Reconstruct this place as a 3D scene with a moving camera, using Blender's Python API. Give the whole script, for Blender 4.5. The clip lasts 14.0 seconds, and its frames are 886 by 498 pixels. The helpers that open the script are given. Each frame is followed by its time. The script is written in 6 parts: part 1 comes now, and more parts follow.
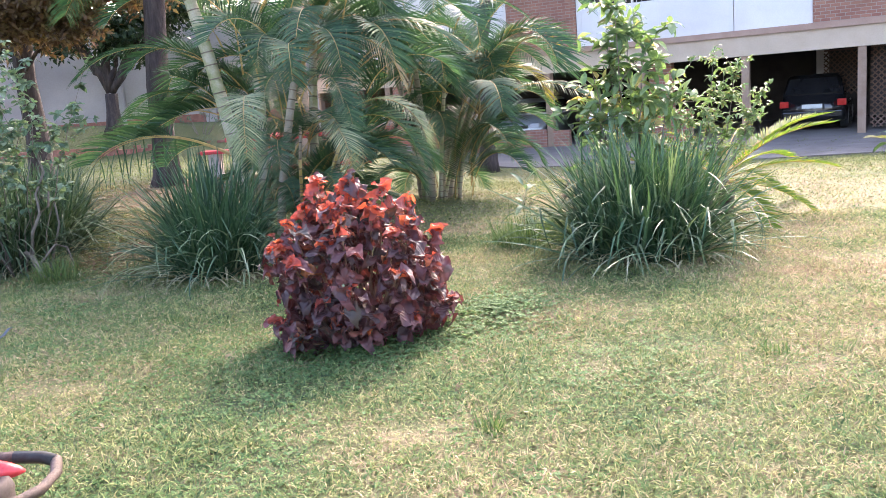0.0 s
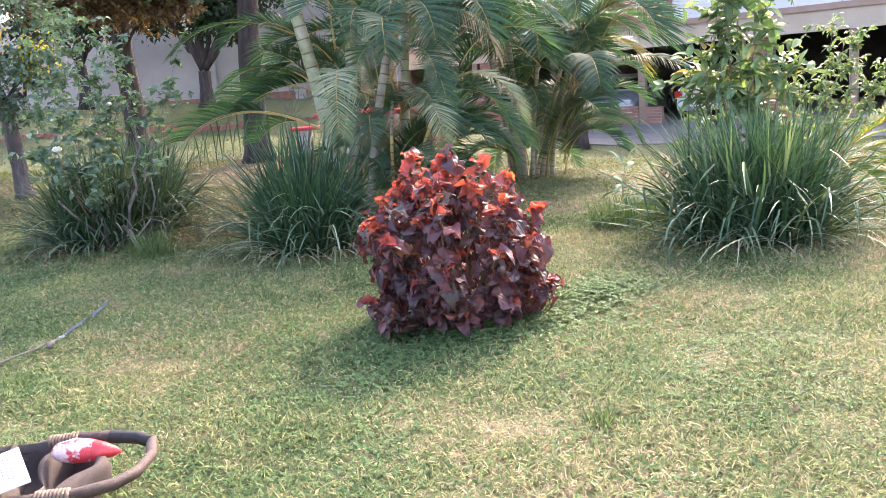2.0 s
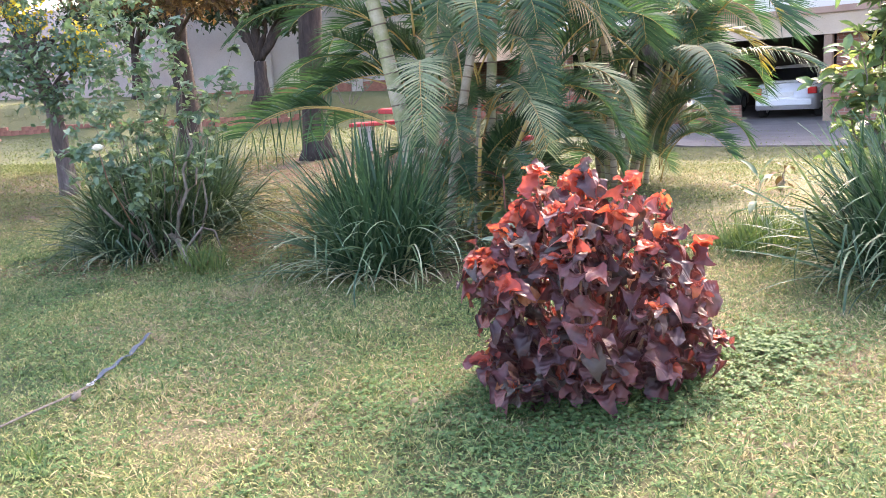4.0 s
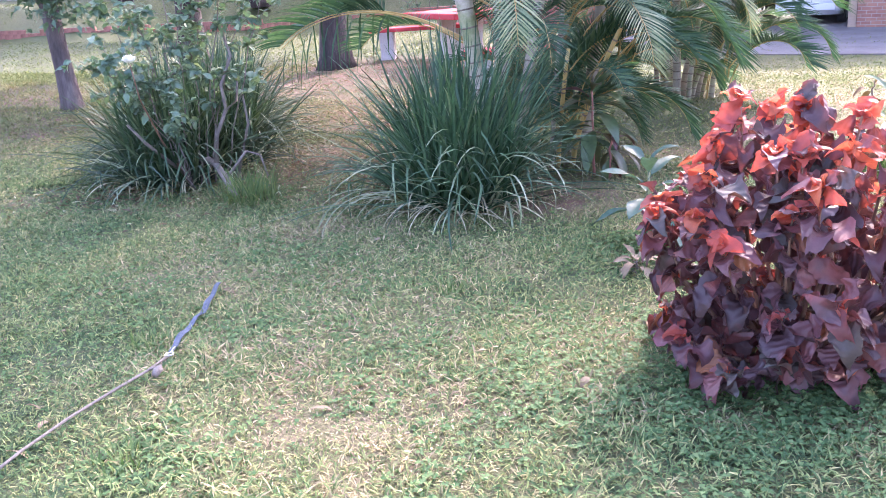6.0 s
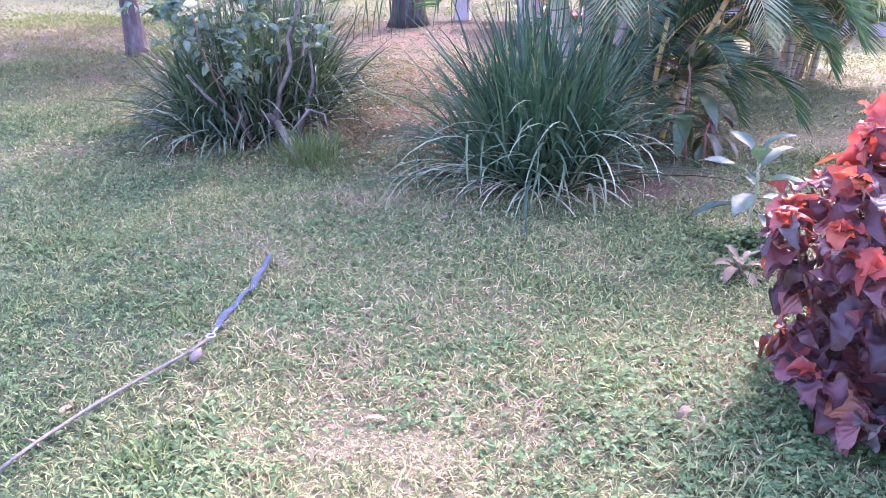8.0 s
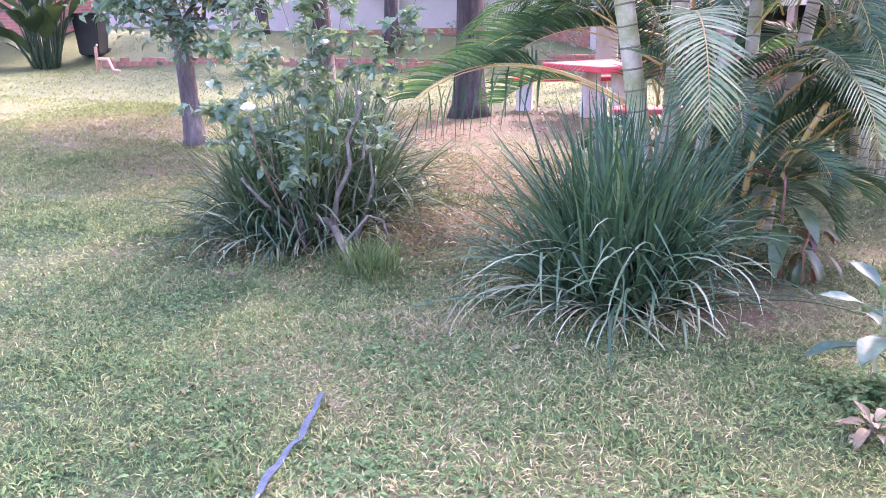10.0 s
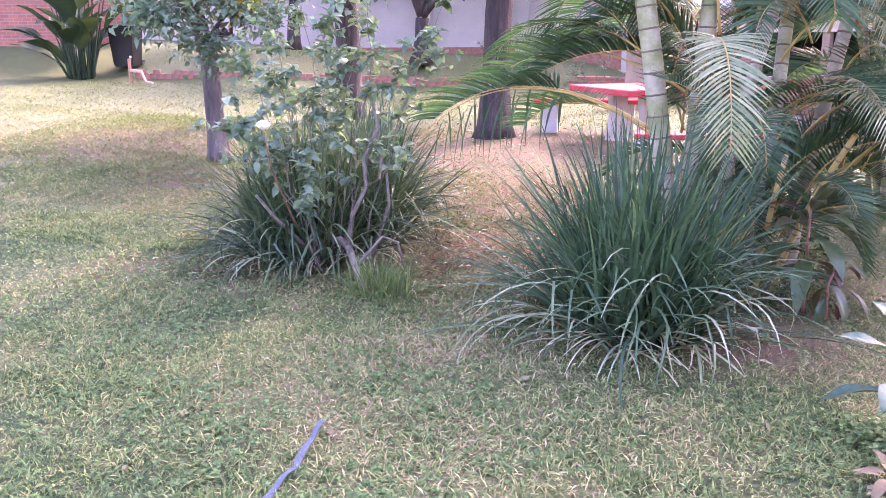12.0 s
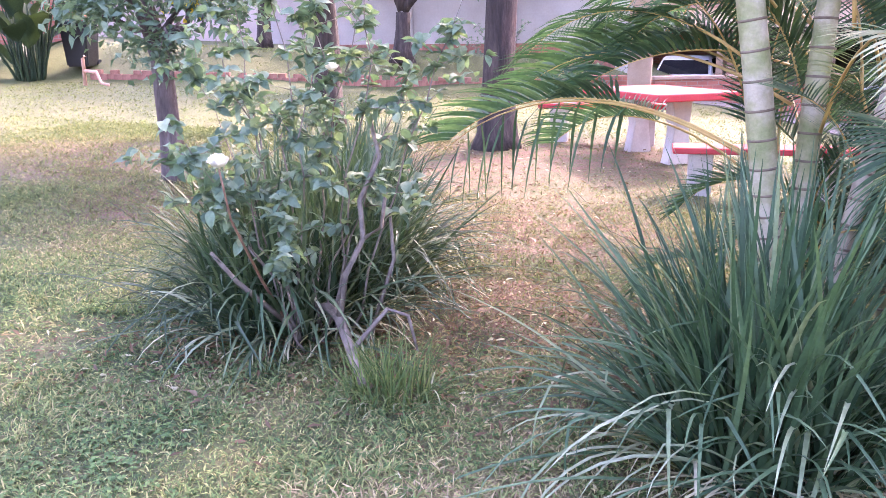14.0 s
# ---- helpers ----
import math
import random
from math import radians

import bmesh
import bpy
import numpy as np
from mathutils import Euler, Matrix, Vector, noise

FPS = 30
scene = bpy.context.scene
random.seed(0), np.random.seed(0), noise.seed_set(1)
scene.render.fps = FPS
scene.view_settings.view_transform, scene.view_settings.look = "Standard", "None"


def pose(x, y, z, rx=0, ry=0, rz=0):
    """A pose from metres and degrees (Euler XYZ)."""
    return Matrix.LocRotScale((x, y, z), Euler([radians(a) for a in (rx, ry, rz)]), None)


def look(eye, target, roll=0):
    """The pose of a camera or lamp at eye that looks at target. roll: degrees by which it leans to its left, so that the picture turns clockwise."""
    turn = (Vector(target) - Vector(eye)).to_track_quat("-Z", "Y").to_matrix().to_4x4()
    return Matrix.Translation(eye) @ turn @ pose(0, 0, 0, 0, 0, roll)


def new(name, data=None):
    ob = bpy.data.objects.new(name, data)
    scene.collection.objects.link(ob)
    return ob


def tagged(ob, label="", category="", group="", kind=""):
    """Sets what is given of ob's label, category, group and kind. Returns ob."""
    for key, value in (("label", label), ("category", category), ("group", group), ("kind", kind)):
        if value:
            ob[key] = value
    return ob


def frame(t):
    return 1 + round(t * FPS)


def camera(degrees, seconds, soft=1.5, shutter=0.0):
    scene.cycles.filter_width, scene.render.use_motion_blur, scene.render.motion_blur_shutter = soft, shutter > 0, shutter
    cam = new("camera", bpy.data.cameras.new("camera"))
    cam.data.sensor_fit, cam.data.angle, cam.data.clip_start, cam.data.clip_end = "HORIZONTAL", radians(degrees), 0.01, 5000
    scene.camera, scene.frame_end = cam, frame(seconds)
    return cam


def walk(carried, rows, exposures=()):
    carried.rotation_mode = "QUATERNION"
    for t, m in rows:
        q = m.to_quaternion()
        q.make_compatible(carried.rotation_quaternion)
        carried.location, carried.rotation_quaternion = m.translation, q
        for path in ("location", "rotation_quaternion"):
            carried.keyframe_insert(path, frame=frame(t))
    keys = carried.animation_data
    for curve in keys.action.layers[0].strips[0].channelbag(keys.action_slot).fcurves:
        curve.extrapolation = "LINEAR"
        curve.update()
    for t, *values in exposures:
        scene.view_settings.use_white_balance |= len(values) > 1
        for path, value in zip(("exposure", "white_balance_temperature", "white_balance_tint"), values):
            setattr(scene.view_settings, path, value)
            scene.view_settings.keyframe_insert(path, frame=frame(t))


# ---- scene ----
# the camera and its walk
cam = camera(55.1, 14.0, soft=0.75)
PATH = [
    (0, (0.187, 0.062, 1.406), (0.107, 2.026, 1.037), -4.8),
    (0.5, (0.176, 0.059, 1.401), (0.054, 2.019, 1.025), -4.8),
    (1, (0.145, 0.073, 1.393), (-0.025, 2.028, 1.004), -4.8),
    (1.5, (0.076, 0.122, 1.379), (-0.143, 2.069, 0.977), -4.9),
    (2, (0.081, 0.266, 1.382), (-0.195, 2.205, 0.979), -5.1),
    (2.5, (0.052, 0.507, 1.387), (-0.272, 2.44, 0.989), -5.1),
    (2.7, (0.007, 0.62, 1.372), (-0.337, 2.55, 0.977), -5.0),
    (4.8, (-0.759, 1.603, 1.411), (-1.16, 3.51, 0.961), -4.0),
    (5, (-0.847, 1.663, 1.394), (-1.256, 3.562, 0.918), -3.8),
    (5.5, (-1.044, 1.854, 1.424), (-1.496, 3.728, 0.893), -4.2),
    (6, (-1.24, 1.92, 1.427), (-1.581, 3.791, 0.807), -4.2),
    (6.5, (-1.36, 1.952, 1.425), (-1.592, 3.808, 0.718), -3.0),
    (7, (-1.373, 2.003, 1.41), (-1.692, 3.84, 0.686), -1.3),
    (7.5, (-1.349, 2.113, 1.403), (-1.784, 3.932, 0.695), -1.1),
    (8, (-1.403, 2.33, 1.38), (-1.869, 4.147, 0.687), -1.6),
    (8.5, (-1.445, 2.572, 1.436), (-1.914, 4.396, 0.762), -2.3),
    (9, (-1.453, 2.792, 1.463), (-2.009, 4.615, 0.855), -2.0),
    (9.2, (-1.488, 2.834, 1.467), (-2.075, 4.656, 0.888), -1.7),
    (11.3, (-1.649, 2.667, 1.504), (-2.24, 4.513, 1.01), -1.8),
    (11.5, (-1.633, 2.684, 1.508), (-2.239, 4.526, 1.018), -1.4),
    (12, (-1.562, 2.894, 1.493), (-2.218, 4.721, 1.014), -0.5),
    (12.5, (-1.598, 3.169, 1.452), (-2.32, 4.974, 0.982), 0.8),
    (13, (-1.806, 3.577, 1.488), (-2.561, 5.366, 1.007), 0.5),
    (13.5, (-2.026, 3.937, 1.493), (-2.762, 5.729, 0.996), -0.0),
    (14, (-2.287, 4.22, 1.497), (-2.886, 6.065, 1.009), -0.7),
]
walk(cam, [(t, look(eye, target, roll)) for t, eye, target, roll in PATH],
     [(0, 3.04, 6550, 22), (1.5, 3.03, 6500, 24), (2, 3.02, 6650, 23), (2.5, 3.0, 7150, 19), (5, 3.42, 6450, 31), (6.5, 3.52, 5750, 43), (7.5, 3.56, 5650, 53), (8.5, 3.6, 5600, 54), (9, 3.74, 5750, 45), (12.5, 3.76, 6350, 56), (14, 3.88, 6400, 49)])

# ---- world, sun, exposure
SUN_AZ, SUN_EL = radians(20), radians(37)
world = bpy.data.worlds.new("sky")
scene.world = world
world.use_nodes = True
wn, wl = world.node_tree.nodes, world.node_tree.links
sky = wn.new("ShaderNodeTexSky")
sky.sky_type = "NISHITA"
sky.sun_disc = False
sky.sun_elevation, sky.sun_rotation = SUN_EL, SUN_AZ
sky.air_density, sky.dust_density, sky.ozone_density = 1.0, 4.0, 1.0
wl.new(sky.outputs["Color"], wn["Background"].inputs["Color"])
wn["Background"].inputs["Strength"].default_value = 0.15
sun_data = bpy.data.lights.new("sun", "SUN")
sun_data.energy, sun_data.angle, sun_data.color = 0.98, radians(4.0), (1.0, 0.88, 0.68)
sun = new("sun", sun_data)
sun_dir = Vector((math.sin(SUN_AZ) * math.cos(SUN_EL), math.cos(SUN_AZ) * math.cos(SUN_EL), math.sin(SUN_EL)))
sun.matrix_world = look(sun_dir * 60, (0, 0, 0))

rng = np.random.default_rng(7)


# ---- materials
def nodes_of(name):
    m = bpy.data.materials.new(name)
    m.use_nodes = True
    return m, m.node_tree.nodes, m.node_tree.links


def ramp_of(n, stops):
    r = n.new("ShaderNodeValToRGB")
    e = r.color_ramp.elements
    while len(e) < len(stops):
        e.new(0.5)
    for el, (p, c) in zip(e, stops):
        el.position, el.color = p, (*c, 1)
    return r


def noise_of(n, l, scale, detail=4.0, rough=0.6, coord=None):
    t = n.new("ShaderNodeTexNoise")
    t.inputs["Scale"].default_value, t.inputs["Detail"].default_value, t.inputs["Roughness"].default_value = scale, detail, rough
    if coord is not None:
        l.new(coord, t.inputs["Vector"])
    return t


def mixc(n, l, fac, a, b, mode="MIX"):
    m = n.new("ShaderNodeMix")
    m.data_type, m.blend_type = "RGBA", mode
    for sock, v in ((m.inputs[0], fac), (m.inputs[6], a), (m.inputs[7], b)):
        if hasattr(v, "links") or hasattr(v, "is_linked"):
            l.new(v, sock)
        elif isinstance(v, (int, float)):
            sock.default_value = v
        else:
            sock.default_value = (*v, 1)
    return m.outputs[2]


def surface(name, stops, scale=6.0, rough=0.7, bump=0.2, bump_scale=40.0, fine=0.25, metal=0.0, coat=0.0, stretch=(1, 1, 1)):
    """Plain solid: two scales of colour variation and a fine relief."""
    m, n, l = nodes_of(name)
    bs = n["Principled BSDF"]
    tc = n.new("ShaderNodeTexCoord")
    mp = n.new("ShaderNodeMapping")
    mp.inputs["Scale"].default_value = stretch
    l.new(tc.outputs["Object"], mp.inputs["Vector"])
    big = noise_of(n, l, scale, 5, 0.6, mp.outputs["Vector"])
    small = noise_of(n, l, bump_scale, 4, 0.7, mp.outputs["Vector"])
    r = ramp_of(n, stops)
    l.new(big.outputs["Fac"], r.inputs["Fac"])
    g = ramp_of(n, [(0.3, (0.45, 0.45, 0.45)), (0.7, (1.0, 1.0, 1.0))])
    l.new(small.outputs["Fac"], g.inputs["Fac"])
    l.new(mixc(n, l, fine, r.outputs["Color"], g.outputs["Color"], "MULTIPLY"), bs.inputs["Base Color"])
    bs.inputs["Roughness"].default_value, bs.inputs["Metallic"].default_value = rough, metal
    bs.inputs["Coat Weight"].default_value = coat
    if bump:
        b = n.new("ShaderNodeBump")
        b.inputs["Strength"].default_value, b.inputs["Distance"].default_value = bump, 0.02
        l.new(small.outputs["Fac"], b.inputs["Height"])
        l.new(b.outputs["Normal"], bs.inputs["Normal"])
    return m


def leafy(name, stops, translucent=0.35, rough=0.45, spots=(0.02, 0.02, 0.01), spot=0.0, scale=30.0, tint=None, gloss=0.5, veins=0.0):
    """Leaf: colour varies leaf by leaf and along the blade, light shines through."""
    m, n, l = nodes_of(name)
    bs = n["Principled BSDF"]
    oi, ge, tc = n.new("ShaderNodeObjectInfo"), n.new("ShaderNodeNewGeometry"), n.new("ShaderNodeTexCoord")
    add = n.new("ShaderNodeMath")
    add.operation = "ADD"
    l.new(oi.outputs["Random"], add.inputs[0])
    l.new(ge.outputs["Random Per Island"], add.inputs[1])
    fr = n.new("ShaderNodeMath")
    fr.operation = "FRACT"
    l.new(add.outputs[0], fr.inputs[0])
    r = ramp_of(n, stops)
    l.new(fr.outputs[0], r.inputs["Fac"])
    nz = noise_of(n, l, scale, 4, 0.65, tc.outputs["Object"])
    g = ramp_of(n, [(0.3, (0.55, 0.55, 0.55)), (0.7, (1.15, 1.15, 1.15))])
    l.new(nz.outputs["Fac"], g.inputs["Fac"])
    col = mixc(n, l, 0.7, r.outputs["Color"], g.outputs["Color"], "MULTIPLY")
    if spot:
        nz2 = noise_of(n, l, scale * 0.35, 2, 0.5, tc.outputs["Object"])
        s = ramp_of(n, [(0.55, (0, 0, 0)), (0.72, (spot, spot, spot))])
        l.new(nz2.outputs["Fac"], s.inputs["Fac"])
        col = mixc(n, l, s.outputs["Color"], col, spots)
    l.new(col, bs.inputs["Base Color"])
    bs.inputs["Roughness"].default_value = rough
    bs.inputs["Specular IOR Level"].default_value = gloss
    b = n.new("ShaderNodeBump")
    b.inputs["Strength"].default_value, b.inputs["Distance"].default_value = 0.25, 0.004
    l.new(nz.outputs["Fac"], b.inputs["Height"])
    if veins:
        wv = n.new("ShaderNodeTexWave")
        wv.bands_direction = "Y"
        wv.inputs["Scale"].default_value, wv.inputs["Distortion"].default_value, wv.inputs["Detail"].default_value = veins, 2.5, 1.0
        l.new(tc.outputs["Object"], wv.inputs["Vector"])
        b2 = n.new("ShaderNodeBump")
        b2.inputs["Strength"].default_value, b2.inputs["Distance"].default_value = 0.45, 0.007
        l.new(wv.outputs["Fac"], b2.inputs["Height"])
        l.new(b.outputs["Normal"], b2.inputs["Normal"])
        b = b2
    l.new(b.outputs["Normal"], bs.inputs["Normal"])
    tr = n.new("ShaderNodeBsdfTranslucent")
    l.new(mixc(n, l, 1.0, col, tint or (1.3, 1.35, 0.7), "MULTIPLY"), tr.inputs["Color"])
    mx = n.new("ShaderNodeMixShader")
    mx.inputs[0].default_value = translucent
    l.new(bs.outputs[0], mx.inputs[1])
    l.new(tr.outputs[0], mx.inputs[2])
    l.new(mx.outputs[0], n["Material Output"].inputs["Surface"])
    return m


def brickwork(name, c1, c2, mortar, scale=1.0):
    m, n, l = nodes_of(name)
    bs = n["Principled BSDF"]
    tc = n.new("ShaderNodeTexCoord")
    sep, com = n.new("ShaderNodeSeparateXYZ"), n.new("ShaderNodeCombineXYZ")
    l.new(tc.outputs["Object"], sep.inputs[0])
    ad = n.new("ShaderNodeMath")
    l.new(sep.outputs[0], ad.inputs[0])
    l.new(sep.outputs[1], ad.inputs[1])
    l.new(ad.outputs[0], com.inputs[0])
    l.new(sep.outputs[2], com.inputs[1])
    br = n.new("ShaderNodeTexBrick")
    br.inputs["Scale"].default_value = 1.0
    br.inputs["Brick Width"].default_value, br.inputs["Row Height"].default_value = 0.23 * scale, 0.085 * scale
    br.inputs["Mortar Size"].default_value = 0.008 * scale
    br.inputs["Color1"].default_value, br.inputs["Color2"].default_value, br.inputs["Mortar"].default_value = (*c1, 1), (*c2, 1), (*mortar, 1)
    l.new(com.outputs[0], br.inputs["Vector"])
    nz = noise_of(n, l, 1.3, 6, 0.7, tc.outputs["Object"])
    g = ramp_of(n, [(0.3, (0.65, 0.62, 0.62)), (0.7, (1.1, 1.1, 1.1))])
    l.new(nz.outputs["Fac"], g.inputs["Fac"])
    l.new(mixc(n, l, 0.8, br.outputs["Color"], g.outputs["Color"], "MULTIPLY"), bs.inputs["Base Color"])
    b = n.new("ShaderNodeBump")
    b.invert = True
    b.inputs["Strength"].default_value, b.inputs["Distance"].default_value = 0.6, 0.01
    l.new(br.outputs["Fac"], b.inputs["Height"])
    l.new(b.outputs["Normal"], bs.inputs["Normal"])
    bs.inputs["Roughness"].default_value = 0.85
    return m


def lawn_material(name, blades):
    """Lawn: green and straw patches, bare reddish earth in its worn places."""
    m, n, l = nodes_of(name)
    bs = n["Principled BSDF"]
    ge = n.new("ShaderNodeNewGeometry")
    pos = ge.outputs["Position"]
    n1 = noise_of(n, l, 0.55, 4, 0.6, pos)
    n2 = noise_of(n, l, 5.5, 8, 0.88, pos)
    n3 = noise_of(n, l, 60.0, 3, 0.7, pos)
    ad = n.new("ShaderNodeMath")
    ad.operation = "MULTIPLY_ADD"
    ad.inputs[1].default_value = 0.55
    l.new(n1.outputs["Fac"], ad.inputs[0])
    md = n.new("ShaderNodeMath")
    md.operation = "MULTIPLY"
    md.inputs[1].default_value = 0.45
    l.new(n2.outputs["Fac"], md.inputs[0])
    l.new(md.outputs[0], ad.inputs[2])
    wide = n.new("ShaderNodeMath")
    wide.operation = "MULTIPLY_ADD"
    wide.inputs[1].default_value, wide.inputs[2].default_value = 2.3, -0.69
    l.new(ad.outputs[0], wide.inputs[0])
    ad = wide
    sx = n.new("ShaderNodeSeparateXYZ")
    l.new(pos, sx.inputs[0])
    dry = n.new("ShaderNodeMapRange")
    dry.inputs["From Min"].default_value, dry.inputs["From Max"].default_value = -3.0, 1.6
    dry.inputs["To Min"].default_value, dry.inputs["To Max"].default_value = -0.03, 0.1
    l.new(sx.outputs[0], dry.inputs["Value"])
    ad = n.new("ShaderNodeMath")
    l.new(wide.outputs[0], ad.inputs[0])
    l.new(dry.outputs[0], ad.inputs[1])
    if blades:
        rnd = n.new("ShaderNodeMath")
        rnd.operation = "MULTIPLY_ADD"
        rnd.inputs[1].default_value, rnd.inputs[2].default_value = 0.56, -0.27
        l.new(ge.outputs["Random Per Island"], rnd.inputs[0])
        sm = n.new("ShaderNodeMath")
        l.new(ad.outputs[0], sm.inputs[0])
        l.new(rnd.outputs[0], sm.inputs[1])
        fac = sm.outputs[0]
        r = ramp_of(n, [(0.1, (0.06, 0.115, 0.048)), (0.3, (0.118, 0.195, 0.075)), (0.5, (0.22, 0.275, 0.1)), (0.66, (0.35, 0.335, 0.15)), (0.8, (0.46, 0.38, 0.24)), (0.95, (0.37, 0.25, 0.165))])
    else:
        fac = ad.outputs[0]
        r = ramp_of(n, [(0.3, (0.05, 0.075, 0.03)), (0.5, (0.125, 0.125, 0.055)), (0.72, (0.22, 0.17, 0.1))])
    l.new(fac, r.inputs["Fac"])
    col = r.outputs["Color"]
    # towards the back of the garden: less straw, more of one even yellow-green
    sp = n.new("ShaderNodeSeparateXYZ")
    l.new(pos, sp.inputs[0])
    back = n.new("ShaderNodeMapRange")
    back.inputs["From Min"].default_value, back.inputs["From Max"].default_value, back.inputs["To Max"].default_value = 8.0, 13.5, 0.75
    l.new(sp.outputs[1], back.inputs["Value"])
    col = mixc(n, l, back.outputs[0], col, (0.155, 0.185, 0.058) if blades else (0.1, 0.115, 0.042))
    if blades:
        lum = n.new("ShaderNodeMath")
        lum.operation = "MULTIPLY"
        lum.inputs[1].default_value = 7.31
        l.new(ge.outputs["Random Per Island"], lum.inputs[0])
        lf = n.new("ShaderNodeMath")
        lf.operation = "FRACT"
        l.new(lum.outputs[0], lf.inputs[0])
        lr = ramp_of(n, [(0.0, (0.5, 0.52, 0.5)), (0.5, (1.0, 1.0, 1.0)), (1.0, (1.4, 1.36, 1.3))])
        l.new(lf.outputs[0], lr.inputs["Fac"])
        col = mixc(n, l, 0.8, col, lr.outputs["Color"], "MULTIPLY")
    # worn earth: soft-edged places about the trees and the table
    worn = None
    for cx, cy, rad in ((-5.0, 12.7, 2.6), (-3.6, 13.2, 2.2), (-6.9, 10.2, 1.5), (-3.3, 8.6, 1.1), (-1.9, 7.9, 1.3), (-3.4, 10.4, 1.6), (-8.4, 11.6, 1.9), (-1.4, 7.2, 0.7)):
        vm = n.new("ShaderNodeVectorMath")
        vm.operation = "DISTANCE"
        vm.inputs[1].default_value = (cx, cy, 0.1)
        l.new(pos, vm.inputs[0])
        mr = n.new("ShaderNodeMapRange")
        mr.inputs["From Min"].default_value, mr.inputs["From Max"].default_value = rad, rad * 0.3
        l.new(vm.outputs["Value"], mr.inputs["Value"])
        if worn is None:
            worn = mr.outputs[0]
        else:
            mm = n.new("ShaderNodeMath")
            mm.operation = "MAXIMUM"
            l.new(worn, mm.inputs[0])
            l.new(mr.outputs[0], mm.inputs[1])
            worn = mm.outputs[0]
    wm = n.new("ShaderNodeMath")
    wm.operation = "MULTIPLY"
    l.new(worn, wm.inputs[0])
    nr = ramp_of(n, [(0.4, (0.05, 0.05, 0.05)), (0.58, (1, 1, 1))])
    l.new(n2.outputs["Fac"], nr.inputs["Fac"])
    l.new(nr.outputs["Color"], wm.inputs[1])
    if not blades:
        col = mixc(n, l, wm.outputs[0], col, (0.165, 0.09, 0.062))
    else:
        half = n.new("ShaderNodeMath")
        half.operation = "MULTIPLY"
        half.inputs[1].default_value = 0.6
        l.new(wm.outputs[0], half.inputs[0])
        col = mixc(n, l, half.outputs[0], col, (0.21, 0.155, 0.075))
    g = ramp_of(n, [(0.32, (0.42, 0.42, 0.42)), (0.66, (1.25, 1.25, 1.25))])
    l.new(n3.outputs["Fac"], g.inputs["Fac"])
    col = mixc(n, l, 0.7, col, g.outputs["Color"], "MULTIPLY")
    l.new(col, bs.inputs["Base Color"])
    bs.inputs["Roughness"].default_value = 0.8
    bs.inputs["Specular IOR Level"].default_value = 0.25
    if blades:
        tr = n.new("ShaderNodeBsdfTranslucent")
        l.new(col, tr.inputs["Color"])
        mx = n.new("ShaderNodeMixShader")
        mx.inputs[0].default_value = 0.35
        l.new(bs.outputs[0], mx.inputs[1])
        l.new(tr.outputs[0], mx.inputs[2])
        l.new(mx.outputs[0], n["Material Output"].inputs["Surface"])
    else:
        b = n.new("ShaderNodeBump")
        b.inputs["Strength"].default_value, b.inputs["Distance"].default_value = 0.8, 0.03
        l.new(n3.outputs["Fac"], b.inputs["Height"])
        l.new(b.outputs["Normal"], bs.inputs["Normal"])
    return m


M_GROUND = lawn_material("lawn_soil", False)
M_BLADE = lawn_material("grass_blade", True)
M_STRAP = leafy("strap_leaf", [(0.0, (0.026, 0.066, 0.034)), (0.5, (0.052, 0.11, 0.056)), (0.9, (0.09, 0.16, 0.085)), (1.0, (0.2, 0.26, 0.15))], 0.2, 0.45, gloss=0.3)
M_STRAP_T = leafy("tuft_leaf", [(0.0, (0.06, 0.11, 0.045)), (0.5, (0.1, 0.165, 0.065)), (1.0, (0.19, 0.24, 0.1))], 0.3, 0.6, gloss=0.12)
# copy of the strap leaf with the rose bush's shade in its colour
M_STRAP_SHADE = leafy("strap_leaf_shade", [(0.0, (0.03, 0.064, 0.036)), (0.5, (0.05, 0.098, 0.05)), (1.0, (0.1, 0.145, 0.08))], 0.2, 0.45, gloss=0.3)
M_DRY = leafy("dry_leaf", [(0.0, (0.32, 0.26, 0.15)), (0.5, (0.42, 0.40, 0.25)), (1.0, (0.5, 0.46, 0.33))], 0.25, 0.6)
M_FALLEN = leafy("fallen_leaf", [(0.0, (0.16, 0.115, 0.07)), (1.0, (0.29, 0.23, 0.15))], 0.1, 0.7, gloss=0.15)
M_PALE = leafy("pale_strap_leaf", [(0.0, (0.16, 0.23, 0.12)), (1.0, (0.36, 0.4, 0.27))], 0.3, 0.4)
M_RED = leafy("copper_leaf_young", [(0.0, (0.36, 0.075, 0.06)), (0.35, (0.52, 0.11, 0.06)), (0.6, (0.28, 0.08, 0.08)), (0.8, (0.56, 0.16, 0.07)), (1.0, (0.42, 0.15, 0.12))], 0.45, 0.5, (0.2, 0.06, 0.075), 0.6, 22.0, (1.45, 1.1, 0.8), 0.35, 14.0)
M_PURPLE = leafy("copper_leaf_mature", [(0.0, (0.05, 0.027, 0.03)), (0.3, (0.09, 0.041, 0.045)), (0.55, (0.135, 0.054, 0.055)), (0.75, (0.062, 0.057, 0.048)), (0.9, (0.105, 0.052, 0.06)), (1.0, (0.24, 0.08, 0.058))], 0.24, 0.5, (0.2, 0.062, 0.06), 0.7, 24.0, (1.9, 0.9, 0.7), 0.45, 14.0)
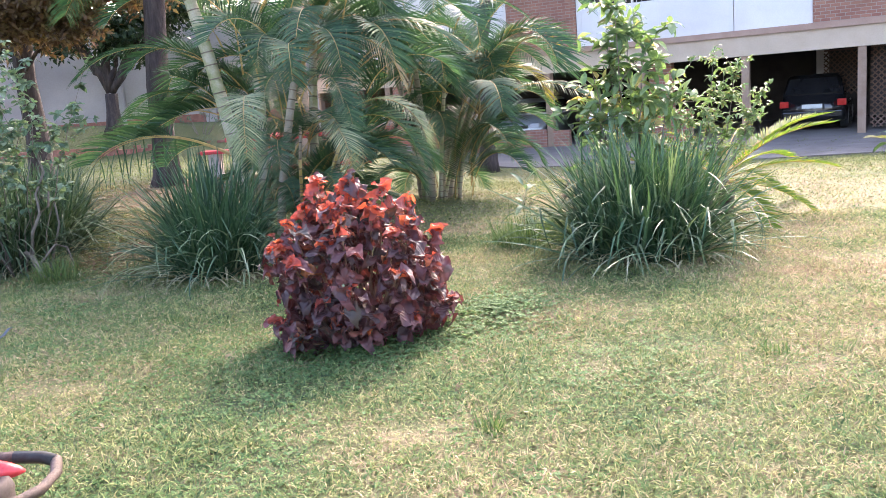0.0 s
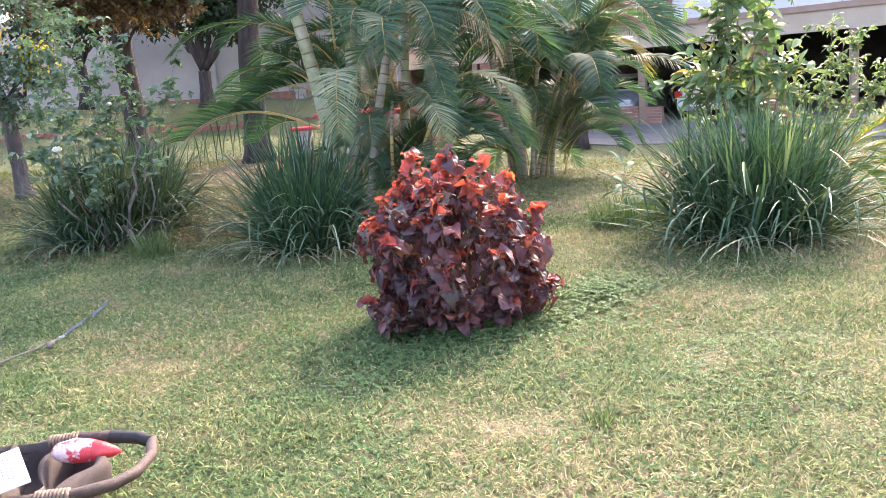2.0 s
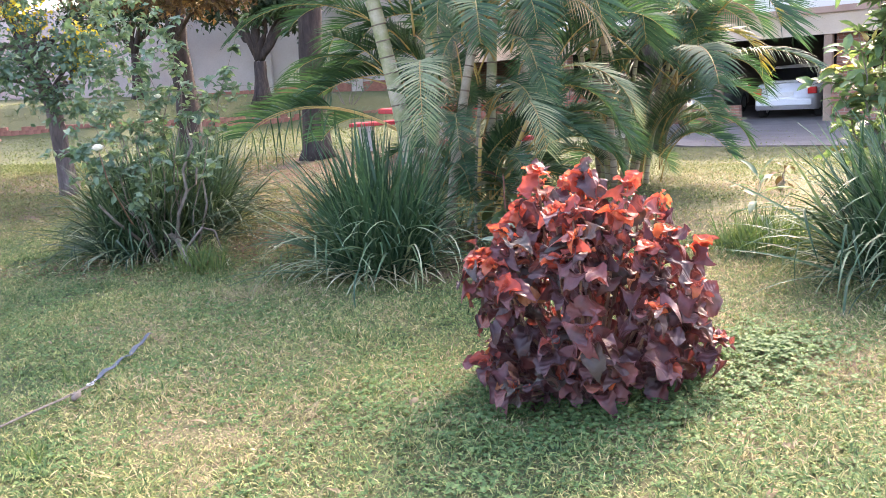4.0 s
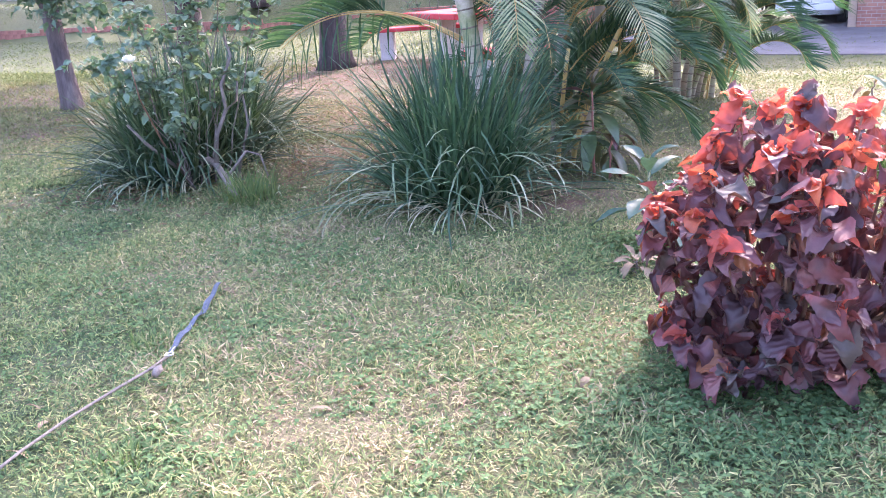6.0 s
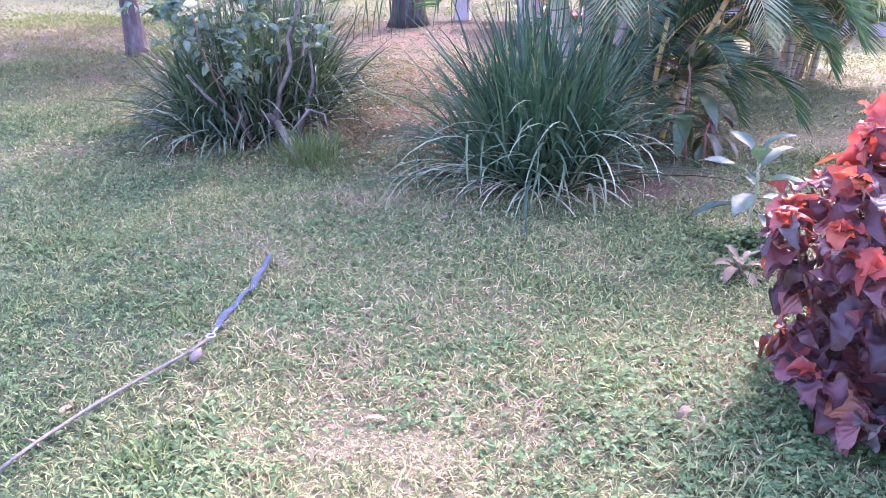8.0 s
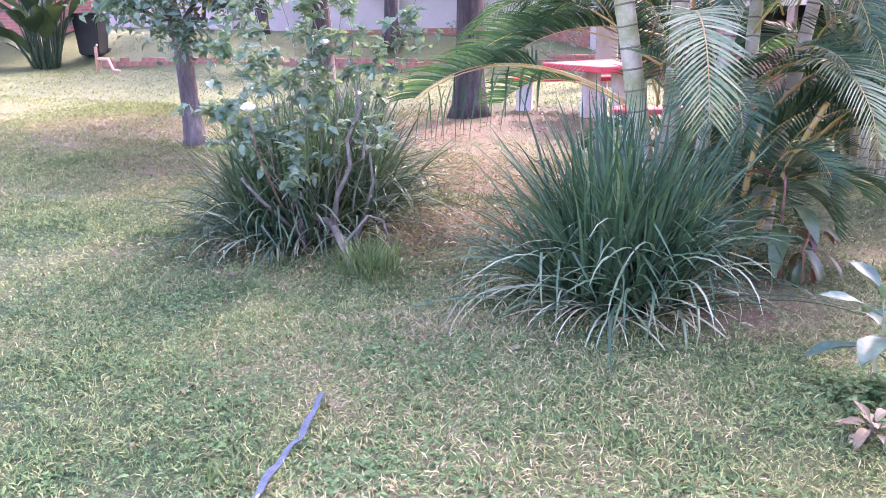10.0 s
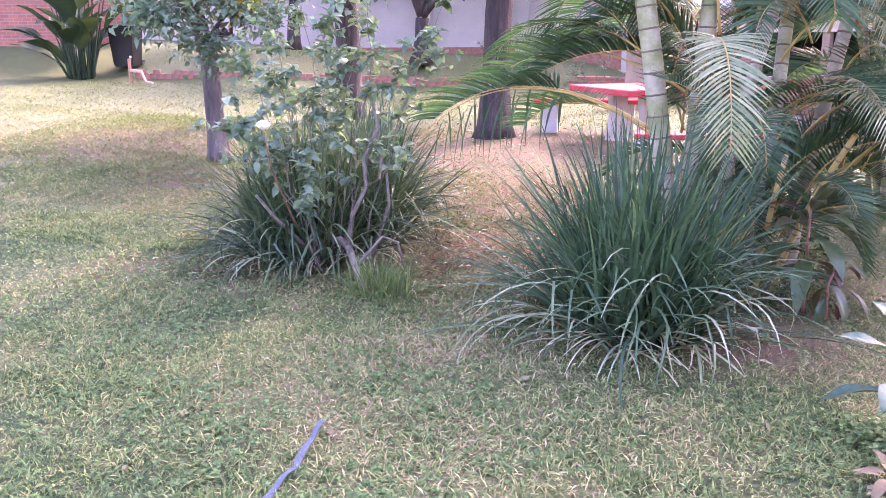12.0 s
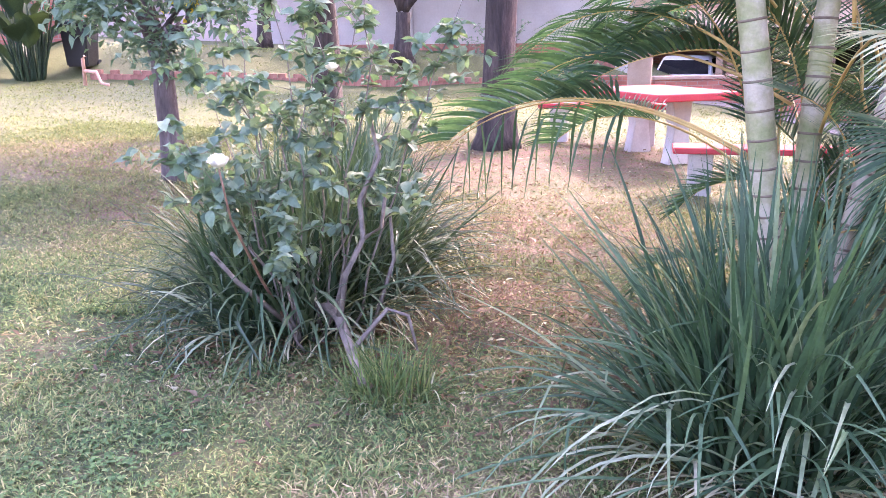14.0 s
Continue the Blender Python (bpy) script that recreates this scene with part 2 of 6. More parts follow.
M_MID = leafy("copper_leaf_half", [(0.0, (0.12, 0.05, 0.055)), (0.4, (0.2, 0.065, 0.065)), (0.75, (0.16, 0.075, 0.085)), (1.0, (0.34, 0.14, 0.06))], 0.33, 0.45, (0.06, 0.03, 0.04), 0.8, 16.0, (1.6, 1.0, 0.7), 0.4, 14.0)
M_PALM = leafy("palm_leaflet", [(0.0, (0.028, 0.07, 0.04)), (0.6, (0.052, 0.11, 0.057)), (1.0, (0.105, 0.17, 0.08))], 0.34, 0.5, gloss=0.3, tint=(1.0, 1.2, 0.75))
# palm leaflet lightened: the sheen on the hanging fronds is painted in
M_PALM_SHEEN = leafy("palm_leaflet_sheen", [(0.0, (0.17, 0.22, 0.12)), (0.6, (0.27, 0.32, 0.19)), (1.0, (0.4, 0.41, 0.25))], 0.35, 0.45, gloss=0.35)
M_PALM_Y = leafy("palm_leaflet_yellow", [(0.0, (0.12, 0.17, 0.04)), (0.5, (0.28, 0.24, 0.05)), (1.0, (0.42, 0.27, 0.06))], 0.4, 0.45)
M_PALM_D = leafy("palm_leaflet_dead", [(0.0, (0.28, 0.2, 0.11)), (1.0, (0.45, 0.36, 0.24))], 0.2, 0.7)
M_RACHIS = surface("palm_rachis", [(0.3, (0.40, 0.22, 0.06)), (0.7, (0.48, 0.36, 0.12))], 5, 0.5, 0.1)
M_ROSE_LEAF = leafy("rose_leaf", [(0.0, (0.09, 0.155, 0.11)), (0.6, (0.145, 0.22, 0.155)), (1.0, (0.23, 0.3, 0.2))], 0.34, 0.55, gloss=0.22)
M_BRIGHT_LEAF = leafy("bright_leaf", [(0.0, (0.1, 0.17, 0.08)), (0.5, (0.155, 0.24, 0.115)), (0.92, (0.24, 0.32, 0.17)), (1.0, (0.42, 0.3, 0.12))], 0.38, 0.42, gloss=0.32)
M_CYCAD = leafy("cycad_leaflet", [(0.0, (0.07, 0.13, 0.03)), (0.7, (0.14, 0.21, 0.045)), (1.0, (0.3, 0.28, 0.06))], 0.4, 0.6, gloss=0.12)
M_BLUE_LEAF = leafy("seedling_leaf", [(0.0, (0.05, 0.1, 0.075)), (1.0, (0.09, 0.155, 0.115))], 0.25, 0.5, gloss=0.2)
M_TI_LEAF = leafy("cordyline_leaf", [(0.0, (0.05, 0.075, 0.035)), (0.6, (0.08, 0.13, 0.05)), (1.0, (0.13, 0.04, 0.045))], 0.3, 0.35)
M_DARK_LEAF = leafy("dark_tree_leaf", [(0.0, (0.02, 0.04, 0.022)), (0.6, (0.036, 0.064, 0.032)), (1.0, (0.07, 0.1, 0.045))], 0.15, 0.55, gloss=0.25)
M_TREE_LEAF = leafy("tree_leaf", [(0.0, (0.06, 0.10, 0.035)), (0.6, (0.12, 0.17, 0.05)), (1.0, (0.32, 0.3, 0.07))], 0.4, 0.5)
M_BROWN_LEAF = leafy("withered_needles", [(0.0, (0.10, 0.06, 0.035)), (0.6, (0.17, 0.10, 0.055)), (1.0, (0.24, 0.17, 0.08))], 0.3, 0.7)
M_WEED = leafy("clover_leaf", [(0.0, (0.055, 0.12, 0.045)), (0.6, (0.105, 0.19, 0.075)), (1.0, (0.18, 0.27, 0.105))], 0.35, 0.65, gloss=0.2)
M_YELLOW = leafy("yellow_petal", [(0.0, (0.75, 0.5, 0.03)), (1.0, (0.85, 0.65, 0.08))], 0.35, 0.6)
M_WHITE_PETAL = leafy("white_petal", [(0.0, (0.75, 0.72, 0.58)), (1.0, (0.85, 0.83, 0.74))], 0.35, 0.6, tint=(1, 1, 0.9))
M_BARK = surface("dark_bark", [(0.3, (0.022, 0.015, 0.014)), (0.52, (0.058, 0.04, 0.035)), (0.72, (0.115, 0.083, 0.072))], 9, 0.9, 1.0, 36, 0.7, stretch=(1, 1, 0.18))
M_BARK_G = surface("grey_bark", [(0.3, (0.055, 0.04, 0.038)), (0.5, (0.12, 0.09, 0.085)), (0.72, (0.24, 0.2, 0.185))], 9, 0.9, 1.0, 45, 0.7, stretch=(1, 1, 0.22))
M_TWIG = surface("grey_twig", [(0.3, (0.11, 0.09, 0.075)), (0.7, (0.24, 0.2, 0.17))], 20, 0.85, 0.4, 90)
M_STEM_GREEN = surface("palm_stem_green", [(0.36, (0.2, 0.24, 0.09)), (0.5, (0.34, 0.33, 0.18)), (0.62, (0.48, 0.42, 0.31))], 5, 0.65, 0.25, 60, 0.45)
M_STEM_PALE = surface("palm_stem_pale", [(0.3, (0.28, 0.23, 0.16)), (0.7, (0.46, 0.39, 0.3))], 6, 0.7, 0.25, 60, 0.4)
M_RING = surface("palm_leaf_scar", [(0.3, (0.12, 0.085, 0.06)), (0.7, (0.24, 0.18, 0.13))], 9, 0.85)
M_STEM_RED = surface("copper_stem", [(0.3, (0.14, 0.07, 0.05)), (0.7, (0.26, 0.15, 0.09))], 20, 0.7)
M_CANE = surface("cordyline_cane", [(0.3, (0.25, 0.08, 0.07)), (0.7, (0.36, 0.15, 0.12))], 20, 0.6)
M_REDPAINT = surface("worn_red_paint", [(0.25, (0.5, 0.06, 0.07)), (0.6, (0.62, 0.085, 0.09)), (0.8, (0.66, 0.16, 0.15))], 3, 0.75, 0.15, 70, 0.25)
M_REDPAINT.node_tree.nodes["Principled BSDF"].inputs["Specular IOR Level"].default_value = 0.12
M_CONCRETE = surface("pale_concrete", [(0.3, (0.42, 0.36, 0.32)), (0.7, (0.6, 0.54, 0.5))], 4, 0.85, 0.3, 60)
M_PLASTER = surface("white_plaster", [(0.3, (0.64, 0.6, 0.58)), (0.7, (0.76, 0.73, 0.71))], 0.7, 0.85, 0.15, 30, 0.15)
M_GREYWALL = surface("grey_plaster_wall", [(0.25, (0.34, 0.305, 0.28)), (0.7, (0.48, 0.43, 0.4))], 0.6, 0.9, 0.2, 20, 0.2)
M_CREAM = surface("cream_beam_paint", [(0.3, (0.47, 0.36, 0.26)), (0.7, (0.58, 0.46, 0.35))], 1.2, 0.75, 0.1, 30, 0.2)
M_BAND = surface("brown_band_paint", [(0.3, (0.33, 0.2, 0.15)), (0.7, (0.43, 0.28, 0.21))], 2, 0.7)
M_POST = surface("tan_post_paint", [(0.3, (0.26, 0.165, 0.11)), (0.7, (0.36, 0.25, 0.18))], 3, 0.7)
# near-black stands in for the shade inside the carport
M_DARK = surface("carport_shade", [(0.3, (0.035, 0.03, 0.03)), (0.7, (0.07, 0.06, 0.055))], 2, 0.9)
M_LATTICE = surface("lattice_wood", [(0.3, (0.10, 0.06, 0.045)), (0.7, (0.16, 0.1, 0.07))], 4, 0.8)
M_ASPHALT = surface("driveway_paving", [(0.3, (0.12, 0.105, 0.095)), (0.7, (0.19, 0.17, 0.155))], 1.5, 0.9, 0.4, 60)
M_BRICK = brickwork("facade_brick", (0.36, 0.17, 0.115), (0.28, 0.12, 0.085), (0.34, 0.27, 0.22))
M_REDBRICK = brickwork("red_brick", (0.40, 0.13, 0.085), (0.31, 0.10, 0.07), (0.3, 0.2, 0.16), 1.0)
M_LOOSE = surface("loose_brick", [(0.3, (0.22, 0.09, 0.065)), (0.7, (0.38, 0.17, 0.12))], 9, 0.9, 0.4, 50, 0.4)
M_GLASS_D = surface("car_glass", [(0.3, (0.012, 0.013, 0.015)), (0.7, (0.02, 0.02, 0.022))], 2, 0.06, 0.0)
M_TYRE = surface("tyre_rubber", [(0.3, (0.015, 0.015, 0.015)), (0.7, (0.03, 0.03, 0.03))], 20, 0.8)
M_RIM = surface("wheel_rim", [(0.3, (0.4, 0.4, 0.42)), (0.7, (0.5, 0.5, 0.52))], 20, 0.3, 0.0, metal=0.9)
M_CAR_BLACK = surface("black_car_paint", [(0.3, (0.012, 0.012, 0.014)), (0.7, (0.02, 0.02, 0.022))], 2, 0.18, 0.0, coat=0.8)
M_CAR_WHITE = surface("white_car_paint", [(0.3, (0.72, 0.72, 0.74)), (0.7, (0.8, 0.8, 0.81))], 2, 0.25, 0.0, coat=0.6)
M_CAR_SILVER = surface("silver_car_paint", [(0.3, (0.42, 0.43, 0.45)), (0.7, (0.5, 0.51, 0.53))], 2, 0.3, 0.0, metal=0.4, coat=0.6)
M_TAIL = surface("tail_light_red", [(0.3, (0.45, 0.01, 0.012)), (0.7, (0.6, 0.03, 0.03))], 8, 0.15, 0.0)
M_LAMP = surface("headlight_glass", [(0.3, (0.6, 0.62, 0.64)), (0.7, (0.75, 0.76, 0.78))], 8, 0.1, 0.0)
M_PLATE = surface("number_plate", [(0.3, (0.7, 0.7, 0.68)), (0.7, (0.8, 0.8, 0.78))], 8, 0.4, 0.0)
M_BIN = surface("black_bin_plastic", [(0.3, (0.008, 0.008, 0.009)), (0.7, (0.016, 0.016, 0.017))], 4, 0.45)
M_PIPE = surface("pink_pipe", [(0.3, (0.5, 0.25, 0.18)), (0.7, (0.62, 0.36, 0.27))], 5, 0.6)
M_WICKER = surface("wicker", [(0.3, (0.04, 0.022, 0.018)), (0.7, (0.1, 0.06, 0.045))], 30, 0.65, 0.4, 120, 0.5)
M_BINDING = surface("wicker_binding", [(0.3, (0.15, 0.095, 0.065)), (0.7, (0.27, 0.18, 0.12))], 30, 0.6, 0.4, 120, 0.5)
M_LINING = surface("brown_lining_cloth", [(0.3, (0.045, 0.031, 0.026)), (0.7, (0.09, 0.066, 0.056))], 8, 0.85, 0.3, 150, 0.3)
M_PAPER = surface("printed_paper", [(0.3, (0.74, 0.75, 0.78)), (0.7, (0.82, 0.83, 0.85))], 4, 0.7, 0.05)
M_INK = surface("print_ink", [(0.3, (0.05, 0.05, 0.055)), (0.7, (0.09, 0.09, 0.1))], 4, 0.7, 0.0)
M_REDSPOT = surface("red_plastic", [(0.3, (0.62, 0.03, 0.035)), (0.7, (0.75, 0.07, 0.07))], 20, 0.3)
M_WEBBING = surface("blue_webbing", [(0.3, (0.04, 0.058, 0.08)), (0.7, (0.07, 0.095, 0.125))], 40, 0.8, 0.4, 220, 0.4)
M_CORD = surface("grey_cord", [(0.3, (0.13, 0.11, 0.09)), (0.7, (0.22, 0.19, 0.16))], 60, 0.8, 0.4, 200, 0.4)
M_PINKBAG = surface("spotted_wrapper", [(0.3, (0.75, 0.5, 0.5)), (0.46, (0.78, 0.6, 0.6)), (0.52, (0.66, 0.05, 0.06)), (0.8, (0.72, 0.06, 0.06))], 14, 0.35, 0.3, 40, 0.15)


# ---- mesh helpers
def mesh_from(name, verts, faces, material, smooth=True, extra=()):
    me = bpy.data.meshes.new(name)
    me.from_pydata([tuple(v) for v in verts], [], [tuple(f) for f in faces])
    for m in (material, *extra):
        me.materials.append(m)
    if smooth:
        me.polygons.foreach_set("use_smooth", [True] * len(me.polygons))
    me.update()
    return me


def mesh_tris(name, verts, tris, material):
    """A large mesh of triangles from arrays."""
    me = bpy.data.meshes.new(name)
    v, f = np.asarray(verts, np.float32), np.asarray(tris, np.int32)
    me.vertices.add(len(v))
    me.vertices.foreach_set("co", v.ravel())
    me.loops.add(f.size)
    me.loops.foreach_set("vertex_index", f.ravel())
    me.polygons.add(len(f))
    me.polygons.foreach_set("loop_start", np.arange(0, f.size, 3, dtype=np.int32))
    me.polygons.foreach_set("use_smooth", np.ones(len(f), dtype=bool))
    me.materials.append(material)
    me.update(calc_edges=True)
    return me


def thing(name, m, label, category, group="", kind=""):
    ob = new(name)
    ob.matrix_world = m
    ob.empty_display_size = 0.1
    return tagged(ob, label, category, group, kind)


def child(name, me, parent, m=None, label="", kind=""):
    ob = new(name, me)
    ob.parent = parent
    if m is not None:
        ob.matrix_basis = m
    return tagged(ob, label, kind=kind)


def part(name, bm, material, parent, label="", m=None, smooth=False):
    me = bpy.data.meshes.new(name)
    bm.to_mesh(me)
    bm.free()
    me.materials.append(material)
    if smooth:
        me.polygons.foreach_set("use_smooth", [True] * len(me.polygons))
    return child(name, me, parent, m, label)


def box_bm(x0, x1, y0, y1, z0, z1, bevel=0.0, bm=None):
    bm = bm or bmesh.new()
    r = bmesh.ops.create_cube(bm, size=1)
    bmesh.ops.transform(bm, verts=r["verts"], matrix=Matrix.LocRotScale(((x0 + x1) / 2, (y0 + y1) / 2, (z0 + z1) / 2), None, (x1 - x0, y1 - y0, z1 - z0)))
    if bevel:
        bmesh.ops.bevel(bm, geom=list({e for v in r["verts"] for e in v.link_edges}), offset=bevel, segments=2, affect="EDGES", profile=0.5)
    return bm


def prism_bm(profile, x0, x1, bevel=0.0):
    """A profile of (y, z) drawn out along x."""
    bm = bmesh.new()
    a = [bm.verts.new((x0, y, z)) for y, z in profile]
    b = [bm.verts.new((x1, y, z)) for y, z in profile]
    k = len(profile)
    for i in range(k):
        bm.faces.new((a[i], a[(i + 1) % k], b[(i + 1) % k], b[i]))
    bm.faces.new(a[::-1])
    bm.faces.new(b)
    bmesh.ops.recalc_face_normals(bm, faces=bm.faces)
    if bevel:
        bmesh.ops.bevel(bm, geom=list(bm.edges), offset=bevel, segments=2, affect="EDGES")
    return bm


def tube(points, radii, sides=8, verts=None, faces=None, rough=0.0, seed=0):
    """A tapered round tube along points."""
    verts, faces = ([] if verts is None else verts), ([] if faces is None else faces)
    pts = [Vector(p) for p in points]
    base = len(verts)
    up = Vector((0.31, 0.17, 0.93))
    for i, p in enumerate(pts):
        d = (pts[min(i + 1, len(pts) - 1)] - pts[max(i - 1, 0)]).normalized()
        s = d.cross(up)
        if s.length < 0.2:
            s = d.cross(Vector((1, 0, 0)))
        s.normalize()
        u = s.cross(d)
        for k in range(sides):
            a = 2 * math.pi * k / sides
            r = radii[i] * (1 + rough * noise.noise(Vector((seed + 3 * math.cos(a), 3 * math.sin(a), p.z * 3))))
            verts.append(p + s * (r * math.cos(a)) + u * (r * math.sin(a)))
    for i in range(len(pts) - 1):
        for k in range(sides):
            a, b = base + i * sides + k, base + i * sides + (k + 1) % sides
            faces.append((a, b, b + sides, a + sides))
    faces.append(tuple(base + k for k in range(sides))[::-1])
    faces.append(tuple(base + (len(pts) - 1) * sides + k for k in range(sides)))
    return verts, faces


def curve_pts(a, b, sag, n=8, wob=0.0, seed=0):
    a, b = Vector(a), Vector(b)
    out = []
    for i in range(n + 1):
        t = i / n
        p = a.lerp(b, t) + Vector((0, 0, 4 * sag * t * (1 - t)))
        if wob:
            p += wob * Vector((noise.noise(Vector((seed, t * 4, 0))), noise.noise(Vector((seed, t * 4, 9))), noise.noise(Vector((seed, t * 4, 19))))) * math.sin(math.pi * t) ** 0.5
        out.append(p)
    return out


def step01(a, b, v):
    u = min(1.0, max(0.0, (v - a) / (b - a)))
    return u * u * (3 - 2 * u)


def ground_z(x, y):
    """The lie of the land: level lawn, rising to the back left, falling to the carport."""
    z = 0.042 * max(0.0, -x - 1) * step01(7, 13, y)
    if x < -2:
        z += 0.75 * step01(20.4, 22.6, y - 0.25 * x - 3) * step01(-2, -6, x)
    z -= 0.6 * step01(10, 19, y) * step01(-2.5, 1.5, x)
    z += 0.15 * math.exp(-((x + 3.4) ** 2 + (y - 14) ** 2) / 6.5)
    far = max(abs(x), abs(y - 10))
    fade = 1 - step01(45, 90, far)
    return z * fade


def bumpy(x, y):
    return ground_z(x, y) + 0.012 * noise.noise(Vector((x * 1.4, y * 1.4, 0))) + 0.006 * noise.noise(Vector((x * 6, y * 6, 4)))


# ---- ground: one sheet to the horizon
def axis_steps(lo, hi, fine, far):
    v = list(np.arange(lo, hi + 1e-6, fine))
    step, a = fine, hi
    while a < far:
        step *= 1.35
        a += step
        v.append(a)
    step, a = fine, lo
    while a > -far:
        step *= 1.35
        a -= step
        v.insert(0, a)
    return v


gx, gy = axis_steps(-9, 6, 0.14, 900), axis_steps(0, 16, 0.14, 900)
gv = [(x, y, bumpy(x, y)) for y in gy for x in gx]
w = len(gx)
gf = [(j * w + i, j * w + i + 1, (j + 1) * w + i + 1, (j + 1) * w + i) for j in range(len(gy) - 1) for i in range(w - 1)]
tagged(new("ground", mesh_from("ground", gv, gf, M_GROUND)), "worn lawn of green and straw grass with bare reddish earth", "lawn", kind="structure")


def grass_field(name, label, count, x0, x1, y0, y1, h0, h1, width, seed):
    """Blades that lean every way, as one mesh."""
    g = np.random.default_rng(seed)
    x, y = g.uniform(x0, x1, count), g.uniform(y0, y1, count)
    # thinner in the worn places
    keep = np.ones(count, bool)
    for cx, cy, rad in ((-5.0, 12.7, 2.4), (-3.6, 13.2, 2.0), (-6.9, 10.2, 1.2), (-3.3, 8.6, 1.0), (-1.9, 7.9, 1.2), (-3.4, 10.4, 1.3), (-8.4, 11.6, 1.6), (-1.4, 7.2, 0.6)):
        d = np.hypot(x - cx, y - cy) / rad
        keep &= g.random(count) < np.clip(d ** 1.5, 0.4, 1)
    x, y = x[keep], y[keep]
    k = len(x)
    z = np.array([bumpy(a, b) for a, b in zip(x, y)])
    tuft = np.array([noise.noise(Vector((a * 2.2, b * 2.2, 7))) for a, b in zip(x, y)])
    h = g.uniform(h0, h1, k) * (1 + 0.9 * tuft)
    az, lean = g.uniform(0, 2 * np.pi, k), np.abs(g.normal(1.25, 0.35, k))
    dx, dy = np.cos(az), np.sin(az)
    wd = width * g.uniform(0.6, 1.3, k)
    base = np.stack([x, y, z - 0.004 + 0.016 * g.random(k) ** 2], 1)
    side = np.stack([-dy, dx, np.zeros(k)], 1) * wd[:, None]
    side[:, 2] = wd * g.normal(0, 0.5, k)
    mid = base + np.stack([dx * np.sin(lean * 0.75), dy * np.sin(lean * 0.75), np.cos(lean * 0.75)], 1) * (h * 0.45)[:, None]
    tip = mid + np.stack([dx * np.sin(lean * 1.15), dy * np.sin(lean * 1.15), np.cos(lean * 1.15)], 1) * (h * 0.65)[:, None]
    v = np.stack([base, mid - side, mid + side, tip], 1).reshape(-1, 3)
    o = np.arange(k)[:, None] * 4
    t = np.concatenate([o + np.array([[0, 2, 1]]), o + np.array([[1, 2, 3]])], 0)
    return tagged(new(name, mesh_tris(name, v, t, M_BLADE)), label, "grass", kind="stuff")


grass_field("lawn_grass", "short lawn grass, green mixed with straw blades", 400000, -5.2, 2.6, 2.0, 8.0, 0.025, 0.052, 0.0028, 1)
grass_field("lawn_grass", "short lawn grass thinning over worn earth", 120000, -8.5, -1.0, 7.9, 11.2, 0.025, 0.06, 0.0036, 9)
grass_field("lawn_grass", "short lawn grass, yellow-green and straw", 50000, -5.2, 3.5, -2.5, 2.05, 0.025, 0.055, 0.004, 8)
grass_field("lawn_grass", "short lawn grass, sunlit and straw-coloured", 120000, -9.5, 6.5, 7.5, 14.0, 0.02, 0.05, 0.005, 2)
grass_field("lawn_grass", "short lawn grass, patchy green and straw", 60000, -8.5, -5.0, 3.0, 8.0, 0.02, 0.045, 0.0038, 3)
grass_field("lawn_grass", "short lawn grass, yellowed in the sun", 130000, 2.5, 6.5, 2.5, 8.0, 0.02, 0.045, 0.0038, 4)
grass_field("lawn_grass", "short lawn grass, patchy over worn earth", 45000, -10.5, -5.0, 9.5, 14.0, 0.04, 0.08, 0.006, 14)
grass_field("lawn_grass", "short lawn grass, sunlit and yellowed", 35000, -15.0, -9.5, 6.0, 14.0, 0.02, 0.05, 0.006, 6)
grass_field("lawn_grass", "distant lawn grass, yellow-green", 60000, -16.0, 12.0, 13.5, 23.0, 0.03, 0.06, 0.008, 5)


# ---- leaves
def leaf_mesh(name, material, length, width, fold=0.35, curl=0.5, n=7, teeth=0.0, seed=0, peak=0.38, stalk=0.0, wave=0.07):
    """An ovate leaf along +y from its stalk, folded on its midrib and curled down."""
    g = random.Random(seed)
    v, f = [], []
    tw = g.uniform(-0.5, 0.5)
    for i in range(n + 1):
        t = i / n
        wd = width * 0.5 * (math.sin(math.pi * t ** (math.log(0.5) / math.log(peak))) ** 0.8 if 0 < t < 1 else 0.02)
        wd *= 1 + teeth * (1 if i % 2 else -1) * g.uniform(0.5, 1)
        ang = -curl * t
        y = length * (math.sin(curl * t) / curl if curl else t) + stalk
        z = -length * (1 - math.cos(curl * t)) / (curl or 0.01)
        wav = wave * width * math.sin(9 * t + seed)
        lift = wd * math.sin(fold)
        c = math.cos(fold)
        twz = tw * t
        v += [(-wd * c, y, z + lift * (1 - twz) + wav), (-wd * 0.5 * c, y, z + lift * 0.42), (0, y + 0.01 * length, z), (wd * 0.5 * c, y, z + lift * 0.42), (wd * c, y, z + lift * (1 + twz) - wav)]
    for i in range(n):
        for k in range(4):
            a = i * 5 + k
            f.append((a, a + 1, a + 6, a + 5))
    if stalk:
        b = len(v)
        r = 0.0022
        v += [(-r, 0, 0), (r, 0, 0), (r, stalk, 0), (-r, stalk, 0), (0, 0, r * 2), (0, stalk, r * 2)]
        f += [(b, b + 1, b + 2, b + 3), (b, b + 4, b + 5, b + 3), (b + 1, b + 4, b + 5, b + 2)]
    return mesh_from(name, v, f, material)


